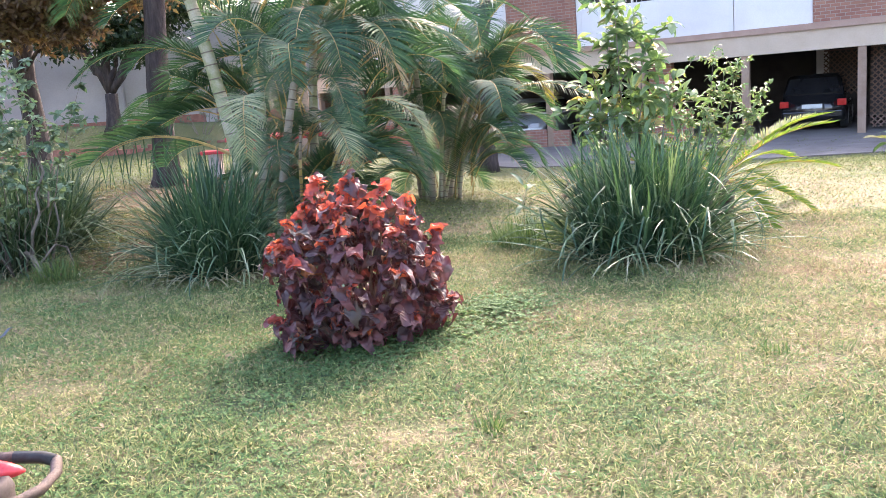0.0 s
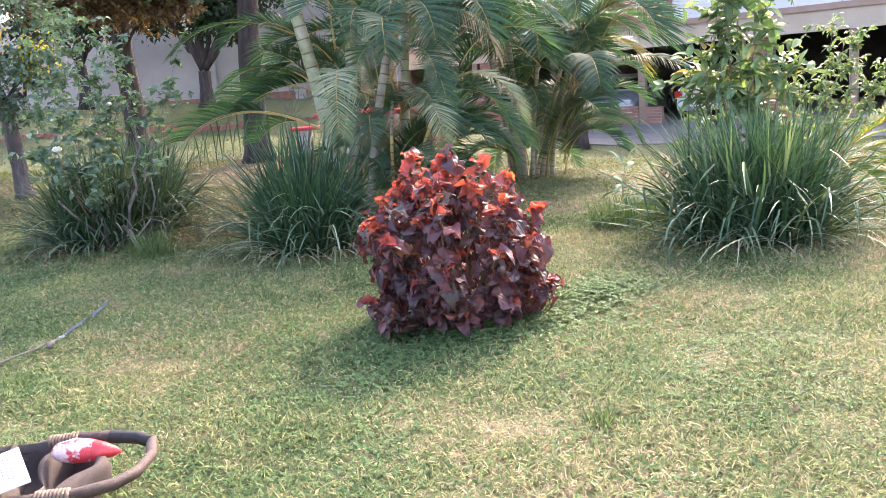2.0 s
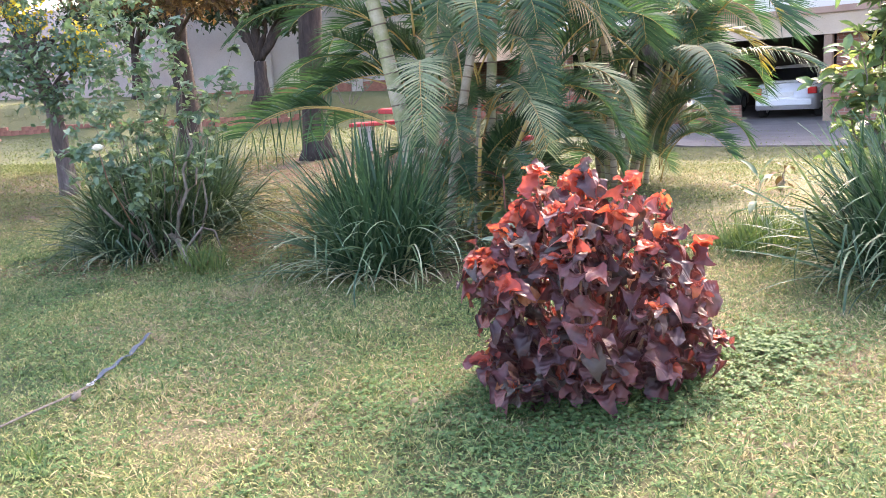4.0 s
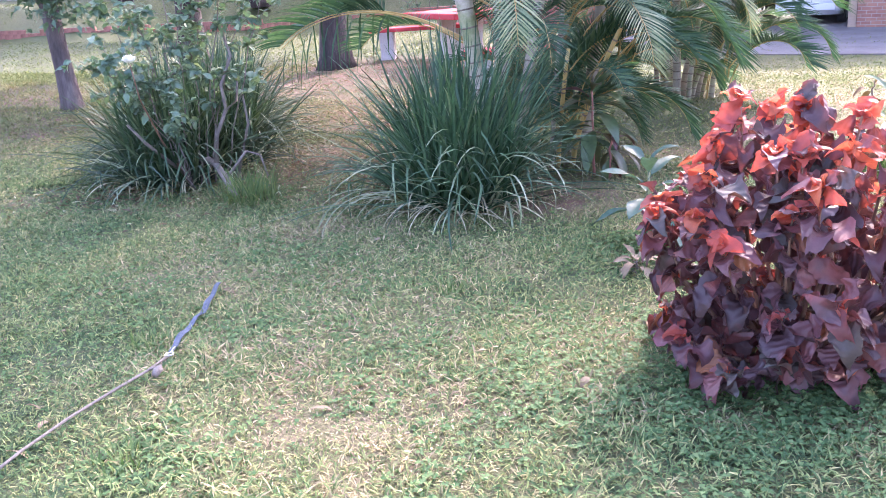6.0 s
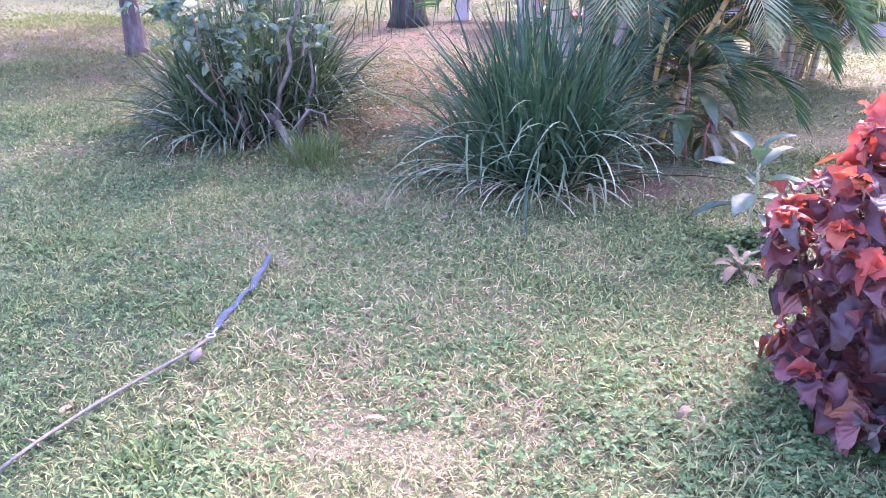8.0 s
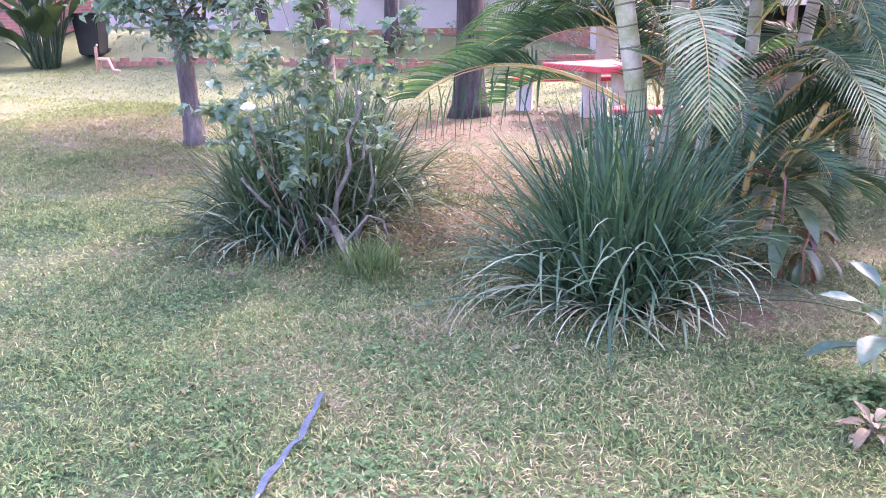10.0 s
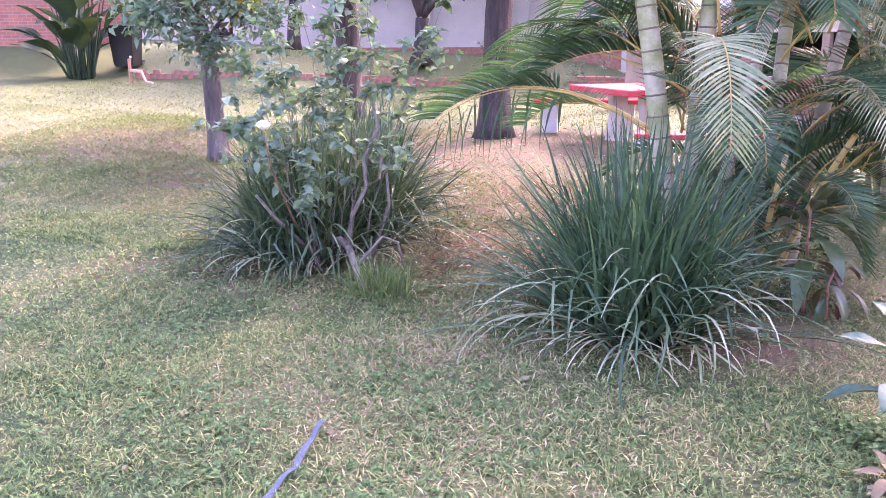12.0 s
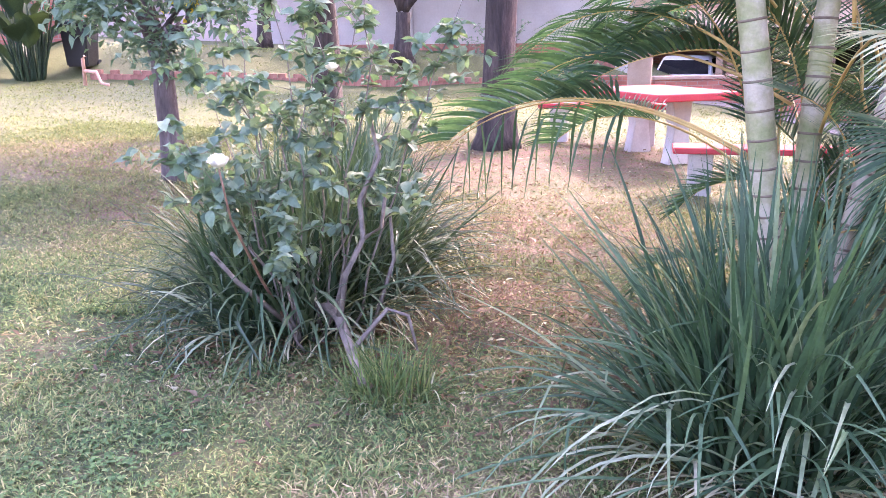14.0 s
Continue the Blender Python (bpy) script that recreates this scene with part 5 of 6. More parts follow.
part("brick_ledge", box_bm(0, rlen, -0.06, -0.003, 1.15, 1.26, 0.008), M_LOOSE, rb)
wall_run("garden_wall", -3.6, 22.6, 0.6, 24.5, -0.6, 0.55, 0.23, M_REDBRICK, "low red brick garden wall", M_BAND)
wall_run("garden_wall", -7.4, 23.2, -3.9, 22.9, 0.0, 0.62, 0.23, M_REDBRICK, "low red brick garden wall")


def brick_mesh():
    bm = box_bm(-0.11, 0.11, -0.053, 0.053, 0, 0.073, 0.005)
    me = bpy.data.meshes.new("brick")
    bm.to_mesh(me)
    bm.free()
    me.materials.append(M_LOOSE)
    return me


BRICK = brick_mesh()
edging = thing("brick_edging", pose(0, 0, 0), "low edging of loose stacked red bricks", "edging", kind="structure")
ge_ = random.Random(8)
for row in range(2):
    for i in range(62):
        t = (i + 0.5 * row) / 62
        if row and ge_.random() < 0.35:
            continue
        x, y = -15.3 + 10.4 * t, 19.9 + 2.9 * t
        child("brick", BRICK, edging, pose(x, y + ge_.uniform(-0.03, 0.03), ground_z(x, y) - 0.01 + 0.074 * row + (0.07 if row else 0), ge_.uniform(-3, 3), ge_.uniform(-3, 3), 15.6 + ge_.uniform(-9, 9)) @ Matrix.Diagonal((0.8, 1, 2.0 if not row else 1.2, 1)))


def wheelie_bin(x, y):
    b = thing("wheelie_bin", pose(x, y, ground_z(x, y), 0, 0, 15), "black plastic wheelie bin beside a strelitzia", "bin")
    bm = bmesh.new()
    r = bmesh.ops.create_cube(bm, size=1)
    for vv in r["verts"]:
        k = 0.24 if vv.co.z < 0 else 0.3
        vv.co = Vector((vv.co.x * 2 * k, vv.co.y * 2 * k * 1.15, 0.06 + (vv.co.z + 0.5) * 0.9))
    bmesh.ops.bevel(bm, geom=list(bm.edges), offset=0.03, segments=2, affect="EDGES")
    part("body", bm, M_BIN, b)
    part("lid", box_bm(-0.32, 0.32, -0.38, 0.38, 0.965, 1.03, 0.025), M_BIN, b)
    for sx in (-0.25, 0.25):
        bm = bmesh.new()
        bmesh.ops.create_cone(bm, cap_ends=True, segments=16, radius1=0.1, radius2=0.1, depth=0.05, matrix=pose(sx, 0.28, 0.1, 0, 90, 0))
        part("wheel", bm, M_TYRE, b)


wheelie_bin(-15.9, 20.25)
tap = thing("standpipe", pose(-14.75, 18.9, ground_z(-14.75, 18.9)), "bent pinkish garden standpipe", "pipe")
v, f = tube([(0, 0, -0.05), (0, 0, 0.55), (0.05, 0, 0.6)], [0.04, 0.035, 0.03], 8)
tube([(0.02, 0, 0.3), (0.3, 0, 0.28), (0.42, -0.02, 0.05), (0.6, -0.02, 0.02)], [0.035, 0.035, 0.03, 0.03], 8, v, f)
child("pipe", mesh_from("pipe", v, f, M_PIPE), tap)


# ---- picnic table
def slab_leg(name, parent, x, y, top, w0, w1, thick=0.1):
    """A waisted concrete leg."""
    prof = [(-w0 / 2, -0.03), (w0 / 2, -0.03), (w0 * 0.42, 0.06), (w1 * 0.36, top * 0.5), (w1 / 2, top), (-w1 / 2, top), (-w1 * 0.36, top * 0.5), (-w0 * 0.42, 0.06)]
    return part(name, prism_bm([(y + a, z) for a, z in prof], x - thick / 2, x + thick / 2, 0.008), M_CONCRETE, parent, "pale concrete leg")


def picnic_table(x, y, yaw):
    t = thing("picnic_table", pose(x, y, ground_z(x, y), 0, 0, yaw), "concrete picnic table with a red-painted top", "table")
    part("tabletop", box_bm(-0.73, 0.73, -0.5, 0.5, 0.63, 0.705, 0.014), M_REDPAINT, t, "worn red-painted slab")
    for sx in (-0.36, 0.36):
        slab_leg("leg", t, sx, 0, 0.629, 0.3, 0.24, 0.14)


def bench(x, y, yaw, label):
    b = thing("bench", pose(x, y, ground_z(x, y), 0, 0, yaw), label, "bench", "benches at the picnic table")
    part("seat", box_bm(-0.74, 0.74, -0.17, 0.17, 0.4, 0.455, 0.012), M_REDPAINT, b, "worn red-painted slab")
    for sx in (-0.5, 0.5):
        slab_leg("leg", b, sx, 0, 0.399, 0.26, 0.28, 0.2)


picnic_table(-2.9, 13.5, -52)
bench(-3.58, 14.3, 3, "concrete bench with a red-painted seat beside the table")
bench(-1.92, 11.95, 4, "concrete bench with a red-painted seat by the palm")


def litter(count, seed):
    """Fallen leaves lying on the lawn."""
    g = random.Random(seed)
    ms = [leaf_mesh("fallen_leaf", M_FALLEN, 0.06 + 0.015 * i, 0.03, 0.3, 0.9, 4, 0.05, i, 0.5) for i in range(3)]
    for i in range(count):
        x, y = g.uniform(-4.5, 2.0), g.uniform(2.8, 8.0)
        ob = new("fallen_leaf", ms[i % 3])
        ob.matrix_world = aim((x, y, bumpy(x, y) + 0.022), (g.uniform(-1, 1), g.uniform(-1, 1), 0.1), g.uniform(-0.5, 0.5), g.uniform(0.6, 1.3))
        tagged(ob, "dry straw-coloured fallen leaf on the lawn", "leaf", "fallen leaves")


litter(60, 12)


def leaf_litter(label, mat, cx, cy, rx, ry, count, size, seed):
    """Small brown scraps lying thick on worn earth, as one mesh."""
    g = random.Random(seed)
    ms = [simple_leaf("scrap", mat, size * (0.8 + 0.4 * i), size * 0.3, 0.5) for i in range(3)]
    placed = []
    for _ in range(count):
        x, y = g.gauss(cx, rx), g.gauss(cy, ry)
        d = (g.uniform(-1, 1), g.uniform(-1, 1), g.uniform(-0.1, 0.35))
        placed.append((ms[g.randrange(3)], aim((x, y, bumpy(x, y) + g.uniform(0.006, 0.02)), d, g.uniform(-0.8, 0.8), g.uniform(0.5, 1.4))))
    return tagged(new("leaf_litter", merge_leaves("leaf_litter", mat, placed)), label, "leaf litter", kind="stuff")


for k, (cx, cy, rx, ry) in enumerate(((-3.3, 8.3, 0.5, 0.6), (-2.6, 8.0, 0.6, 0.5), (-3.4, 10.4, 0.8, 0.9), (-4.8, 12.6, 1.2, 1.0), (-4.6, 7.6, 0.5, 0.35))):
    leaf_litter("reddish brown leaf scraps on worn earth", M_BROWN_LEAF, cx, cy, rx, ry, 1000, 0.045, 300 + k)
    leaf_litter("dry straw-coloured scraps on worn earth", M_DRY, cx, cy, rx, ry, 130, 0.04, 320 + k)


# ---- the apartment building over its carport
BX, BY, BZ, BYAW = 2.65, 25.95, -0.6, -26.4
BM = pose(BX, BY, BZ, 0, 0, BYAW)
house = thing("apartment_building", BM, "brick and white apartment block raised over a carport", "building")
BEAM0, BEAM1, BAND1, TOP = 2.2, 2.72, 2.88, 5.8


def hpart(name, x0, x1, y0, y1, z0, z1, mat, label="", bevel=0.006):
    return part(name, box_bm(x0, x1, y0, y1, z0, z1, bevel), mat, house, label)


hpart("beam", -9.0, 16.0, 0.0, 0.3, BEAM0, BEAM1, M_CREAM, "cream concrete beam")
hpart("sill_band", -9.0, 16.0, -0.06, 0.3, BEAM1 + 0.001, BAND1, M_BAND, "brown painted band")
# slab and back wall carry the carport's shade in their colour
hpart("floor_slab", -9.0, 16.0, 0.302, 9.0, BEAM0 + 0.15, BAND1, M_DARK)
hpart("brick_wall", 7.3, 16.0, 0.0, 0.28, BAND1 + 0.001, TOP, M_BRICK, "brown face brick wall")
hpart("brick_wall", -1.2, 0.98, 0.0, 0.28, BAND1 + 0.001, TOP, M_BRICK, "brown face brick wall")
hpart("brick_wall", -9.0, -8.0, 0.0, 0.28, BAND1 + 0.001, TOP, M_BRICK, "brown face brick wall")
hpart("white_wall", -7.99, -1.21, 0.05, 0.28, BAND1 + 0.001, TOP, M_PLASTER, "white panelled wall")
# white panels with a window between them
hpart("white_wall", 0.99, 1.15, 0.04, 0.28, BAND1 + 0.001, TOP, M_PLASTER)
hpart("white_wall", 1.151, 3.35, 0.04, 0.28, BAND1 + 0.001, BAND1 + 1.0, M_PLASTER, "white panel")
hpart("white_wall", 1.151, 3.35, 0.04, 0.28, BAND1 + 2.1, TOP, M_PLASTER, "white panel")
hpart("white_wall", 3.351, 5.34, 0.04, 0.28, BAND1 + 0.001, TOP, M_PLASTER, "white panel")
hpart("white_wall", 5.36, 7.29, 0.04, 0.28, BAND1 + 0.001, TOP, M_PLASTER, "white panel")
win = part("window", box_bm(1.2, 3.3, 0.2, 0.21, BAND1 + 1.02, BAND1 + 2.08), M_GLASS_D, house, "window with white frame and bars")
for z in (BAND1 + 1.001, BAND1 + 2.04):
    part("frame", box_bm(1.151, 3.349, 0.05, 0.15, z, z + 0.055, 0.004), M_PLASTER, win)
for x in (1.151, 1.88, 2.6, 3.29):
    part("frame", box_bm(x, x + 0.058, 0.052, 0.148, BAND1 + 1.06, BAND1 + 2.035, 0.004), M_PLASTER, win)
for i in range(14):
    part("bar", box_bm(1.24 + i * 0.15, 1.252 + i * 0.15, 0.1, 0.112, BAND1 + 1.06, BAND1 + 2.035), M_PLASTER, win)
hpart("roof", -9.4, 16.4, -0.5, 9.4, TOP + 0.001, TOP + 0.25, M_BAND, "flat roof with brown fascia")
hpart("end_wall", -9.0, -8.75, 0.31, 9.0, 0, TOP, M_BRICK)
hpart("end_wall", 15.75, 16.0, 0.31, 9.0, 0, TOP, M_BRICK)
hpart("back_wall", -8.7, 15.7, 7.2, 7.4, -0.1, BEAM0 + 0.14, M_DARK, "carport back wall with the shade put into its colour")
for i in range(-3, 6):
    x = i * 2.81
    hpart("post", x - 0.1, x + 0.1, 0.03, 0.27, -0.1, BEAM0 - 0.001, M_POST, "tan painted carport post", 0.012)
# brick piers and low walls between some bays
hpart("low_wall", -2.7, -0.11, -0.02, 0.2, -0.1, 0.55, M_BRICK, "low brown brick wall")
hpart("low_wall", 0.11, 0.6, -0.02, 0.2, -0.1, 0.5, M_BRICK, "low brown brick wall")
hpart("low_wall", 2.92, 4.2, -0.02, 0.2, -0.1, 0.9, M_BRICK, "low brown brick wall")
hpart("brick_pier", -5.4, -4.6, 0.0, 0.4, -0.1, BEAM0 - 0.001, M_BRICK, "brown brick pier")
hpart("brick_pier", 2.95, 3.6, 0.35, 0.7, -0.1, BEAM0 + 0.1, M_BRICK, "brown brick pier")
hpart("brick_pier", 6.85, 7.2, 6.6, 7.1, -0.1, BEAM0 + 0.1, M_PLASTER, "pale pier at the back of the carport")


def lattice(x0, x1, y, z0, z1):
    """Crossed slats on a frame."""
    p = hpart("lattice_screen", x0, x1, y - 0.02, y + 0.02, z1 - 0.05, z1, M_LATTICE, "diagonal timber lattice screen", 0.0)
    w, h = x1 - x0, z1 - z0 - 0.06
    for sgn in (-1, 1):
        c = -h
        while c < w:
            a0, a1 = max(0, c), min(w, c + h)
            if a1 - a0 > 0.06:
                za, zb = (a0 - c, a1 - c) if sgn > 0 else (h - (a0 - c), h - (a1 - c))
                bm = bmesh.new()
                dx, dz = a1 - a0, zb - za
                ln = math.hypot(dx, dz)
                bmesh.ops.create_cube(bm, size=1, matrix=Matrix.LocRotScale((x0 + (a0 + a1) / 2, y + 0.008 * sgn, z0 + (za + zb) / 2), Euler((0, -math.atan2(dz, dx), 0)), (ln, 0.01, 0.035)))
                part("slat", bm, M_LATTICE, p)
            c += 0.15


lattice(8.6, 10.6, 1.0, 0.1, 2.2)
lattice(7.3, 8.3, 3.5, 0.9, 2.2)


# the driveway, laid on the land
def paved_sheet(name, label, x0, x1, y0, y1, mat, lift):
    xs, ys = np.arange(x0, x1 + 0.01, 0.6), np.linspace(y0, y1, 12)
    v, f = [], []
    for y in ys:
        for x in xs:
            p = BM @ Vector((x, y, 0))
            v.append((p.x, p.y, ground_z(p.x, p.y) + lift))
    k = len(xs)
    for j in range(len(ys) - 1):
        for i in range(k - 1):
            f.append((j * k + i, j * k + i + 1, (j + 1) * k + i + 1, (j + 1) * k + i))
    b = len(v)
    v += [(p[0], p[1], p[2] - 0.12) for p in v[:k]]
    for i in range(k - 1):
        f.append((i + 1, i, b + i, b + i + 1))
    return tagged(new(name, mesh_from(name, v, f, mat, False)), label, "driveway", kind="structure")


paved_sheet("driveway", "grey paved driveway in front of the carport", -4.0, 20.0, -5.6, 7.1, M_ASPHALT, 0.03)


# ---- cars
def car(name, m, paint, label, length=4.2, width=1.7, height=1.45, hatch=False):
    """A saloon or hatchback: body with wheel arches, glass house, wheels, lamps. It faces -y; the tail is at y = length."""
    c = thing(name, m, label, "car", "cars in the carport")
    L, H = length, height
    low = [(0.05, 0.25), (0.02, 0.5), (0.1, 0.68), (0.95, 0.86), (L * 0.5, 0.92), (L - 0.55, 0.96 if not hatch else 1.0), (L - 0.06, 0.9 if not hatch else 0.98), (L, 0.55), (L - 0.06, 0.25)]
    for wy in (L - 0.8, 0.8):
        low += [(wy + 0.36, 0.22), (wy + 0.26, 0.5), (wy, 0.62), (wy - 0.26, 0.5), (wy - 0.36, 0.22)]
    body = prism_bm(low, -width / 2, width / 2, 0.0)
    for vv in body.verts:
        if vv.co.z > 0.8:
            vv.co.x *= 0.94
        if vv.co.y < 0.12 or vv.co.y > L - 0.1:
            vv.co.x *= 0.9
    bmesh.ops.bevel(body, geom=[e for e in body.edges], offset=0.03, segments=2, affect="EDGES", clamp_overlap=True)
    bod = part("body", body, paint, c, smooth=True)
    y0, y1 = 1.0, (L - 0.65 if not hatch else L - 0.1)
    roof = [(y0, 0.9), (y0 + 0.75, H - 0.03), (y0 + 1.2, H), (y1 - 0.75 if not hatch else y1 - 0.35, H - 0.02), (y1, 0.95)]
    cab = prism_bm(roof, -width * 0.45, width * 0.45, 0.0)
    for vv in cab.verts:
        if vv.co.z > 1.2:
            vv.co.x *= 0.82
    bmesh.ops.bevel(cab, geom=list(cab.edges), offset=0.04, segments=2, affect="EDGES", clamp_overlap=True)
    part("roof", cab, paint, c, smooth=True)
    # glass lies just proud of the cabin
    def pane(nm, pts):
        bm = bmesh.new()
        a = [bm.verts.new(p) for p in pts]
        bm.faces.new(a)
        r = bmesh.ops.extrude_face_region(bm, geom=list(bm.faces))
        nrm = (Vector(pts[1]) - Vector(pts[0])).cross(Vector(pts[2]) - Vector(pts[0])).normalized()
        bmesh.ops.translate(bm, verts=[g_ for g_ in r["geom"] if isinstance(g_, bmesh.types.BMVert)], vec=nrm * 0.012)
        bmesh.ops.recalc_face_normals(bm, faces=bm.faces)
        part(nm, bm, M_GLASS_D, c)
    e = 0.012
    rs, re = roof[0], roof[1]
    pane("windscreen", [(-width * 0.40, rs[0] + 0.08 - e, 0.97), (width * 0.40, rs[0] + 0.08 - e, 0.97), (width * 0.345, re[0] - 0.03 - e, H - 0.08), (-width * 0.345, re[0] - 0.03 - e, H - 0.08)])
    qa, qb = roof[-1], roof[-2]
    k = (H - 0.1 - qa[1]) / (qb[1] - qa[1])
    pane("rear_window", [(width * 0.40, qa[0] - 0.1 + e + 0.05, 1.02), (-width * 0.40, qa[0] - 0.1 + e + 0.05, 1.02), (-width * 0.345, qa[0] + (qb[0] - qa[0]) * k + e, H - 0.1), (width * 0.345, qa[0] + (qb[0] - qa[0]) * k + e, H - 0.1)])
    for sx in (-1, 1):
        xx0, xx1 = sx * (width * 0.45 + 0.004), sx * (width * 0.372 + 0.02)
        pts = [(xx0, y0 + 0.3, 0.98), (xx0, y1 - 0.25, 0.98), (xx1, y1 - 0.7, H - 0.1), (xx1, y0 + 0.82, H - 0.1)]
        pane("side_window", pts if sx > 0 else pts[::-1])
        part("tail_light", box_bm(sx * width * 0.42 - 0.13, sx * width * 0.42 + 0.1, L - 0.09, L + 0.012, 0.66, 0.84, 0.02), M_TAIL, c, "red tail light")
        part("headlight", box_bm(sx * width * 0.36 - 0.17, sx * width * 0.36 + 0.15, -0.004, 0.14, 0.54, 0.68, 0.03), M_LAMP, c, "clear headlight")
        part("mirror", box_bm(sx * width * 0.53 - 0.07, sx * width * 0.53 + 0.07, y0 + 0.45, y0 + 0.55, 0.93, 1.05, 0.02), paint, c)
        for wy in (0.8, L - 0.8):
            bm = bmesh.new()
            bmesh.ops.create_cone(bm, cap_ends=True, segments=24, radius1=0.31, radius2=0.31, depth=0.2, matrix=pose(sx * (width / 2 - 0.1), wy, 0.31, 0, 90, 0))
            bmesh.ops.bevel(bm, geom=list(bm.edges), offset=0.02, segments=1, affect="EDGES")
            wh = part("wheel", bm, M_TYRE, c)
            bm = bmesh.new()
            bmesh.ops.create_cone(bm, cap_ends=True, segments=20, radius1=0.2, radius2=0.18, depth=0.21, matrix=pose(sx * (width / 2 - 0.1), wy, 0.31, 0, 90, 0))
            part("rim", bm, M_RIM, wh)
    part("number_plate", box_bm(-0.26, 0.26, L - 0.04, L + 0.014, 0.62, 0.73), M_PLATE, c, "pale number plate")
    part("number_plate", box_bm(-0.26, 0.26, -0.006, 0.06, 0.4, 0.5), M_PLATE, c, "pale number plate")
    part("grille", box_bm(-0.35, 0.35, 0.004, 0.1, 0.53, 0.63, 0.01), M_TYRE, c)
    part("bumper", box_bm(-width * 0.43, width * 0.43, L - 0.06, L + 0.03, 0.36, 0.54, 0.03), paint, c)
    part("bumper", box_bm(-width * 0.43, width * 0.43, -0.03, 0.06, 0.28, 0.46, 0.03), paint, c)
    return c


car("car", BM @ pose(7.15, 5.6, 0.03, 0, 0, 180) @ pose(0, 0.2, 0), M_CAR_BLACK, "black hatchback parked nose-in under the carport", 4.0, 1.74, 1.52, True)
car("car", BM @ pose(1.5, 5.2, 0.03, 0, 0, 180), M_CAR_WHITE, "white saloon car parked nose-in under the carport", 4.3, 1.72, 1.42)
car("car", BM @ pose(-1.45, 0.9, 0.03), M_CAR_SILVER, "silver car parked facing out behind a low wall", 4.1, 1.68, 1.42)
car("car", BM @ pose(-6.2, -1.2, 0.03, 0, 0, 20), M_CAR_WHITE, "white car parked behind the palms", 4.3, 1.72, 1.45)


# ---- the basket
def basket(x, y, yaw):
    z = ground_z(x, y)
    b = thing("basket", pose(x, y, z, 0, 0, yaw), "oval wicker basket with brown cloth lining and a wrapped handle", "basket")
    A, B = 0.34, 0.25
    n = 48
    rim = [Vector((A * math.cos(2 * math.pi * i / n), B * math.sin(2 * math.pi * i / n), 0.165)) for i in range(n + 1)]
    v, f = tube(rim, [0.014] * (n + 1), 8, rough=0.25)
    child("rim", mesh_from("rim", v, f, M_WICKER), b, label="dark wicker rim")
    v, f = [], []
    for r in range(8):
        zz = 0.015 + r * 0.02
        k = 0.82 + 0.18 * (zz / 0.165)
        pts = [Vector((A * k * math.cos(2 * math.pi * i / 72), B * k * math.sin(2 * math.pi * i / 72), zz)) for i in range(73)]
        for i, p in enumerate(pts):
            o = 0.008 * (1 if (i + r) % 2 else -1)
            p.x, p.y = p.x * (1 + o), p.y * (1 + o)
        tube(pts, [0.010] * 73, 6, v, f)
    child("woven_side", mesh_from("woven_side", v, f, M_WICKER), b)
    # cloth lining, turned out over the rim, in loose folds
    v, f = [], []
    prof = [(1.05, 0.10), (1.075, 0.16), (1.04, 0.195), (0.97, 0.2), (0.93, 0.17), (0.88, 0.11), (0.82, 0.06), (0.6, 0.045), (0.3, 0.04)]
    for j, (k, zz) in enumerate(prof):
        for i in range(n):
            a = 2 * math.pi * i / n
            w_ = 1 + 0.03 * math.sin(7 * a + 0.6 * j) + 0.03 * noise.noise(Vector((3 * math.cos(a), 3 * math.sin(a), j * 0.6)))
            dz = 0.018 * noise.noise(Vector((4 * math.cos(a), 4 * math.sin(a), j * 0.5 + 5))) + 0.012 * math.sin(5 * a + j)
            v.append((A * k * w_ * math.cos(a), B * k * w_ * math.sin(a), zz + dz))
    for j in range(len(prof) - 1):
        for i in range(n):
            f.append((j * n + i, j * n + (i + 1) % n, (j + 1) * n + (i + 1) % n, (j + 1) * n + i))
    f.append(tuple((len(prof) - 1) * n + i for i in range(n)))
    child("lining", mesh_from("lining", v, f, M_LINING), b, label="folded brown cloth lining")
    for px, h, ph in ((0.02, 0.2, 0.0), (0.17, 0.185, 1.5)):
        v, f = [], []
        for i in range(17):
            t = i / 16
            yy = -0.2 + 0.4 * t
            bx = px + 0.035 * math.sin(5 * t + ph)
            hz = h + 0.018 * math.sin(8 * t + ph)
            v += [(bx, yy, 0.05), (bx + 0.012 * math.sin(7 * t), yy, hz), (bx + 0.012, yy, hz + 0.004), (bx + 0.03, yy, 0.05)]
        for i in range(16):
            for k in range(3):
                f.append((i * 4 + k, i * 4 + k + 1, i * 4 + k + 5, i * 4 + k + 4))
        child("pocket", mesh_from("pocket", v, f, M_LINING), b, label="brown cloth pocket")
    pts = [Vector(p) for p in ((0.12, 0.235, 0.195), (0.22, 0.235, 0.2), (0.32, 0.225, 0.197), (0.42, 0.205, 0.19), (0.48, 0.16, 0.185), (0.505, 0.05, 0.18), (0.49, -0.07, 0.18), (0.44, -0.16, 0.185), (0.34, -0.215, 0.19), (0.12, -0.24, 0.195), (-0.1, -0.265, 0.19))]
    v, f = tube(pts, [0.02] * len(pts), 9, rough=0.3)
    h = child("handle", mesh_from("handle", v, f, M_WICKER), b, label="dark cane handle folded down")
    v, f = tube([p + Vector((0, 0, 0.001)) for p in pts[2:5]], [0.0225, 0.0225, 0.0225], 9)
    child("black_wrap", mesh_from("black_wrap", v, f, M_TYRE), h, label="black tape wrapped round the handle")
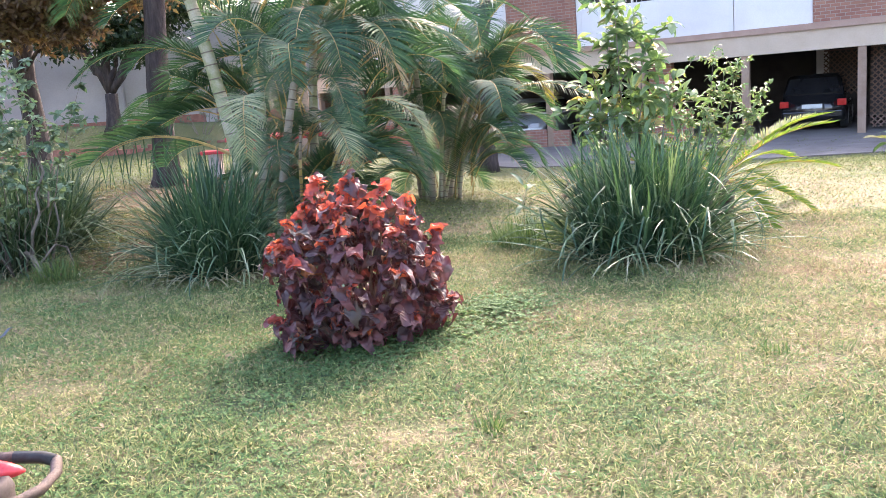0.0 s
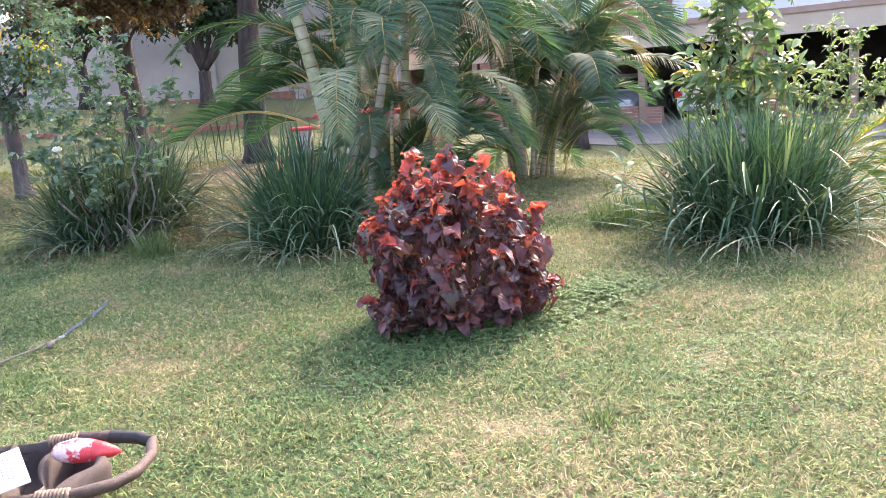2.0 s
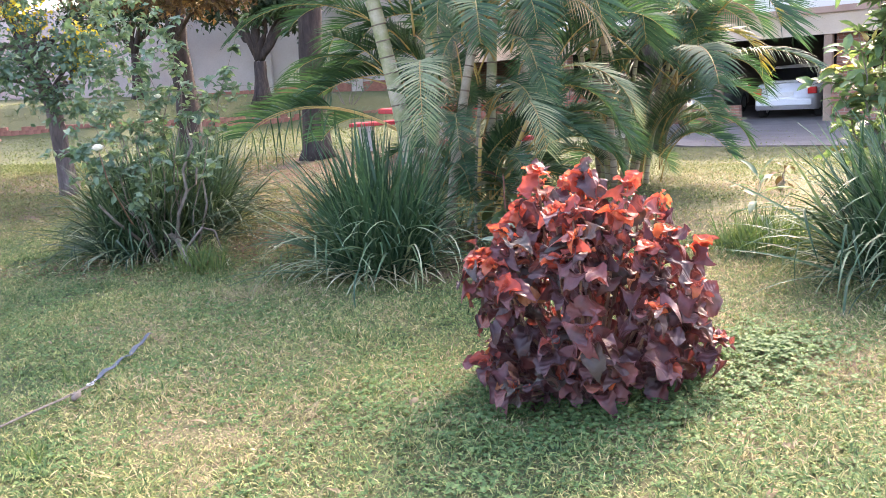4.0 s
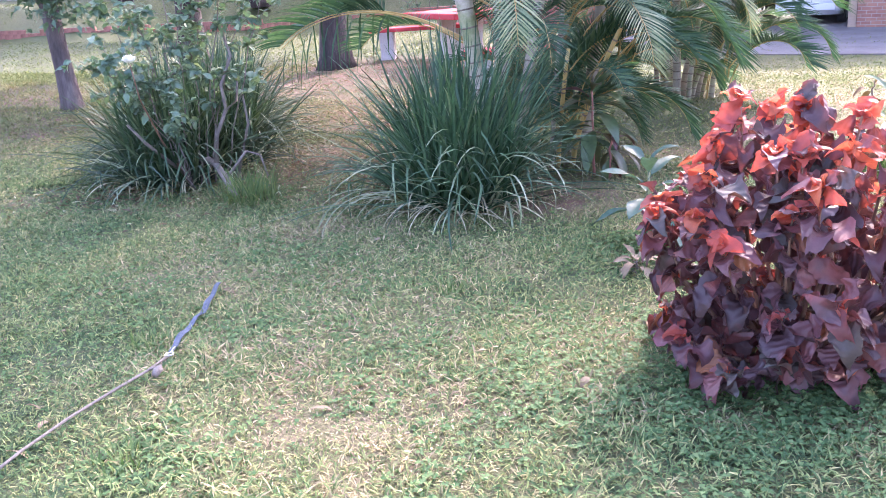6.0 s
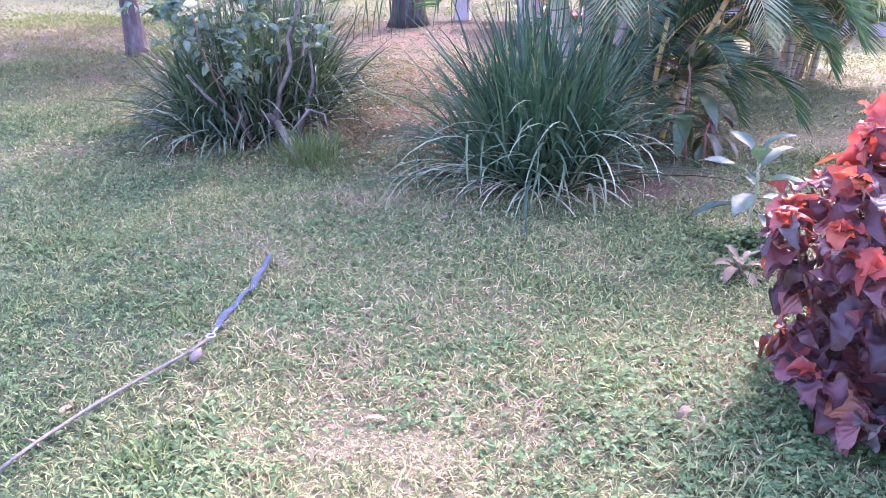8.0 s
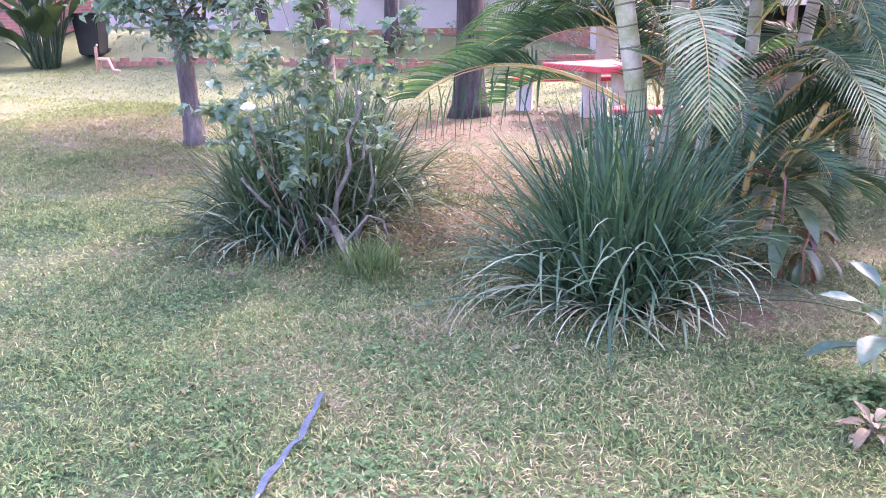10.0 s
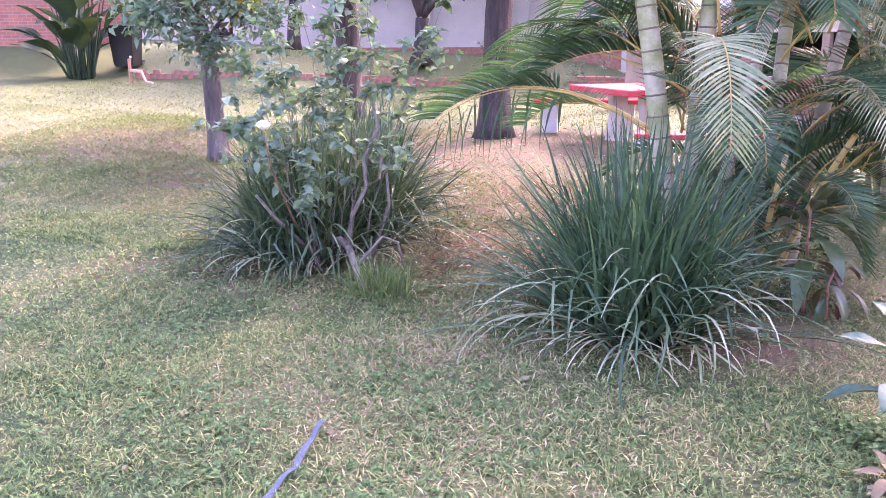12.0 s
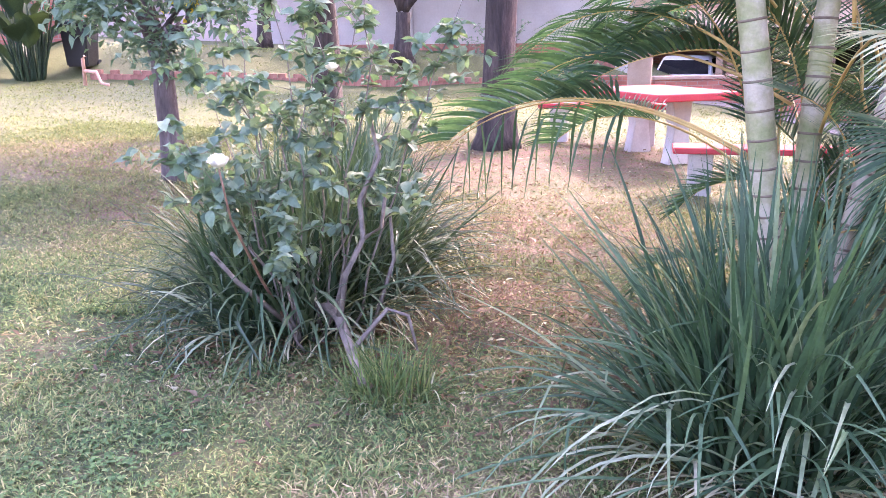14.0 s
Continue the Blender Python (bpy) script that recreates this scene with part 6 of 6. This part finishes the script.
    for nm, x0, yy in (("binding", 0.1, 0.235), ("binding", 0.22, -0.228)):
        v, f = [], []
        for i in range(9):
            px = x0 + i * 0.012
            tube([(px, yy, 0.197), (px + 0.004, yy, 0.197), (px + 0.009, yy, 0.197)], [0.024, 0.027, 0.024], 9, v, f)
        child(nm, mesh_from(nm, v, f, M_BINDING), h, label="pale cane binding", kind="stuff")
    bag = thing("wrapped_parcel", b.matrix_world @ pose(0.27, 0.085, 0.2, 0, 6, 0) @ Matrix.Scale(0.8, 4), "small parcel in pink wrapper with red spots in the basket", "parcel")
    v, f = tube([(-0.13, 0.01, 0), (-0.1, 0, 0.01), (-0.04, -0.005, 0.018), (0.02, 0.0, 0.016), (0.07, 0.004, 0.012), (0.1, 0, 0.01)], [0.02, 0.04, 0.05, 0.046, 0.036, 0.012], 12, rough=0.6)
    child("wrapper", mesh_from("wrapper", v, f, M_PINKBAG), bag)
    v, f = tube([(0.04, 0, 0.014), (0.09, 0, 0.012), (0.13, 0.006, 0.008), (0.155, 0.01, 0.004)], [0.044, 0.034, 0.02, 0.005], 12, rough=0.5)
    child("red_end", mesh_from("red_end", v, f, M_REDSPOT), bag, label="red end of the wrapper")
    bk = thing("printed_sheet", b.matrix_world @ pose(0.04, -0.11, 0.235, 6, 2, -62), "white printed booklet lying on the basket", "booklet")
    part("page", box_bm(-0.15, 0.15, -0.105, 0.105, 0, 0.006, 0.0015), M_PAPER, bk)
    gi = random.Random(6)
    bm = bmesh.new()
    for r in range(9):
        xx = -0.11
        while xx < 0.1:
            w_ = gi.uniform(0.008, 0.022)
            box_bm(xx, xx + w_, 0.06 - r * 0.014, 0.065 - r * 0.014, 0.0062, 0.0068, 0, bm)
            xx += w_ + 0.006
    part("print", bm, M_INK, bk, "small dark printed lines")
    return b


basket(-1.85, 2.69, 12)


# ---- the lead lying on the lawn
def lead():
    """A flat blue strap with a metal clip, knotted to a thin cord, lying slack on the grass."""
    t = thing("dog_lead", pose(-3.0, 5.1, 0), "blue webbing lead with a pale cord lying on the lawn", "lead")
    run = [(-0.06, 0.54), (-0.03, 0.38), (0.01, 0.2), (0.02, 0.05), (0.04, -0.12), (0.08, -0.28)]
    pts = []
    for i in range(len(run) - 1):
        for k in range(6):
            u = k / 6
            pts.append(Vector((run[i][0] + (run[i + 1][0] - run[i][0]) * u, run[i][1] + (run[i + 1][1] - run[i][1]) * u, 0)))
    v, f = [], []
    for i, p in enumerate(pts):
        z = bumpy(p.x - 3.0, p.y + 5.1) + 0.034 + 0.006 * math.sin(i * 0.9)
        d = (pts[min(i + 1, len(pts) - 1)] - pts[max(i - 1, 0)]).normalized()
        sd = Vector((-d.y, d.x, 0.25 * math.sin(i * 0.5))) * 0.0125
        v += [p - sd + Vector((0, 0, z)), p + sd + Vector((0, 0, z)), p + sd + Vector((0, 0, z + 0.003)), p - sd + Vector((0, 0, z + 0.003))]
    for i in range(len(pts) - 1):
        for k in range(4):
            f.append((4 * i + k, 4 * i + (k + 1) % 4, 4 * i + 4 + (k + 1) % 4, 4 * i + 4 + k))
    f += [(3, 2, 1, 0), tuple(len(v) - 4 + k for k in range(4))]
    child("strap", mesh_from("strap", v, f, M_WEBBING, False), t, label="flat blue webbing strap")
    cord = [(0.08, -0.28), (0.06, -0.42), (0.0, -0.6), (-0.05, -0.78), (-0.09, -1.0), (-0.1, -1.2)]
    cp = [Vector((x, y, bumpy(x - 3.0, y + 5.1) + 0.036)) for x, y in cord]
    v, f = tube(cp, [0.0055] * len(cp), 7)
    child("cord", mesh_from("cord", v, f, M_CORD), t, label="thin grey-brown cord")
    c = cp[0]
    ring = [c + Vector((0.016 * math.cos(a), 0.016 * math.sin(a), 0.004)) for a in [2 * math.pi * i / 12 for i in range(13)]]
    v, f = tube(ring, [0.0035] * 13, 6)
    tube([c + Vector((0.0, 0.015, 0.004)), c + Vector((-0.005, 0.05, 0.004)), c + Vector((-0.01, 0.07, 0.002))], [0.005, 0.006, 0.004], 7, v, f)
    child("clip", mesh_from("clip", v, f, M_RIM), t, label="small metal snap clip")
    k0 = cp[1] + Vector((0.05, 0.0, 0.0))
    v, f = tube([k0 + Vector((0, -0.045, 0.0)), k0 + Vector((0, -0.02, 0.008)), k0 + Vector((0.0, 0.0, 0.006)), k0 + Vector((-0.01, 0.03, 0.006)), cp[1]], [0.012, 0.016, 0.013, 0.006, 0.004], 9, rough=0.3)
    child("toggle", mesh_from("toggle", v, f, M_TWIG), t, label="brown tassel tied to the cord")


lead()
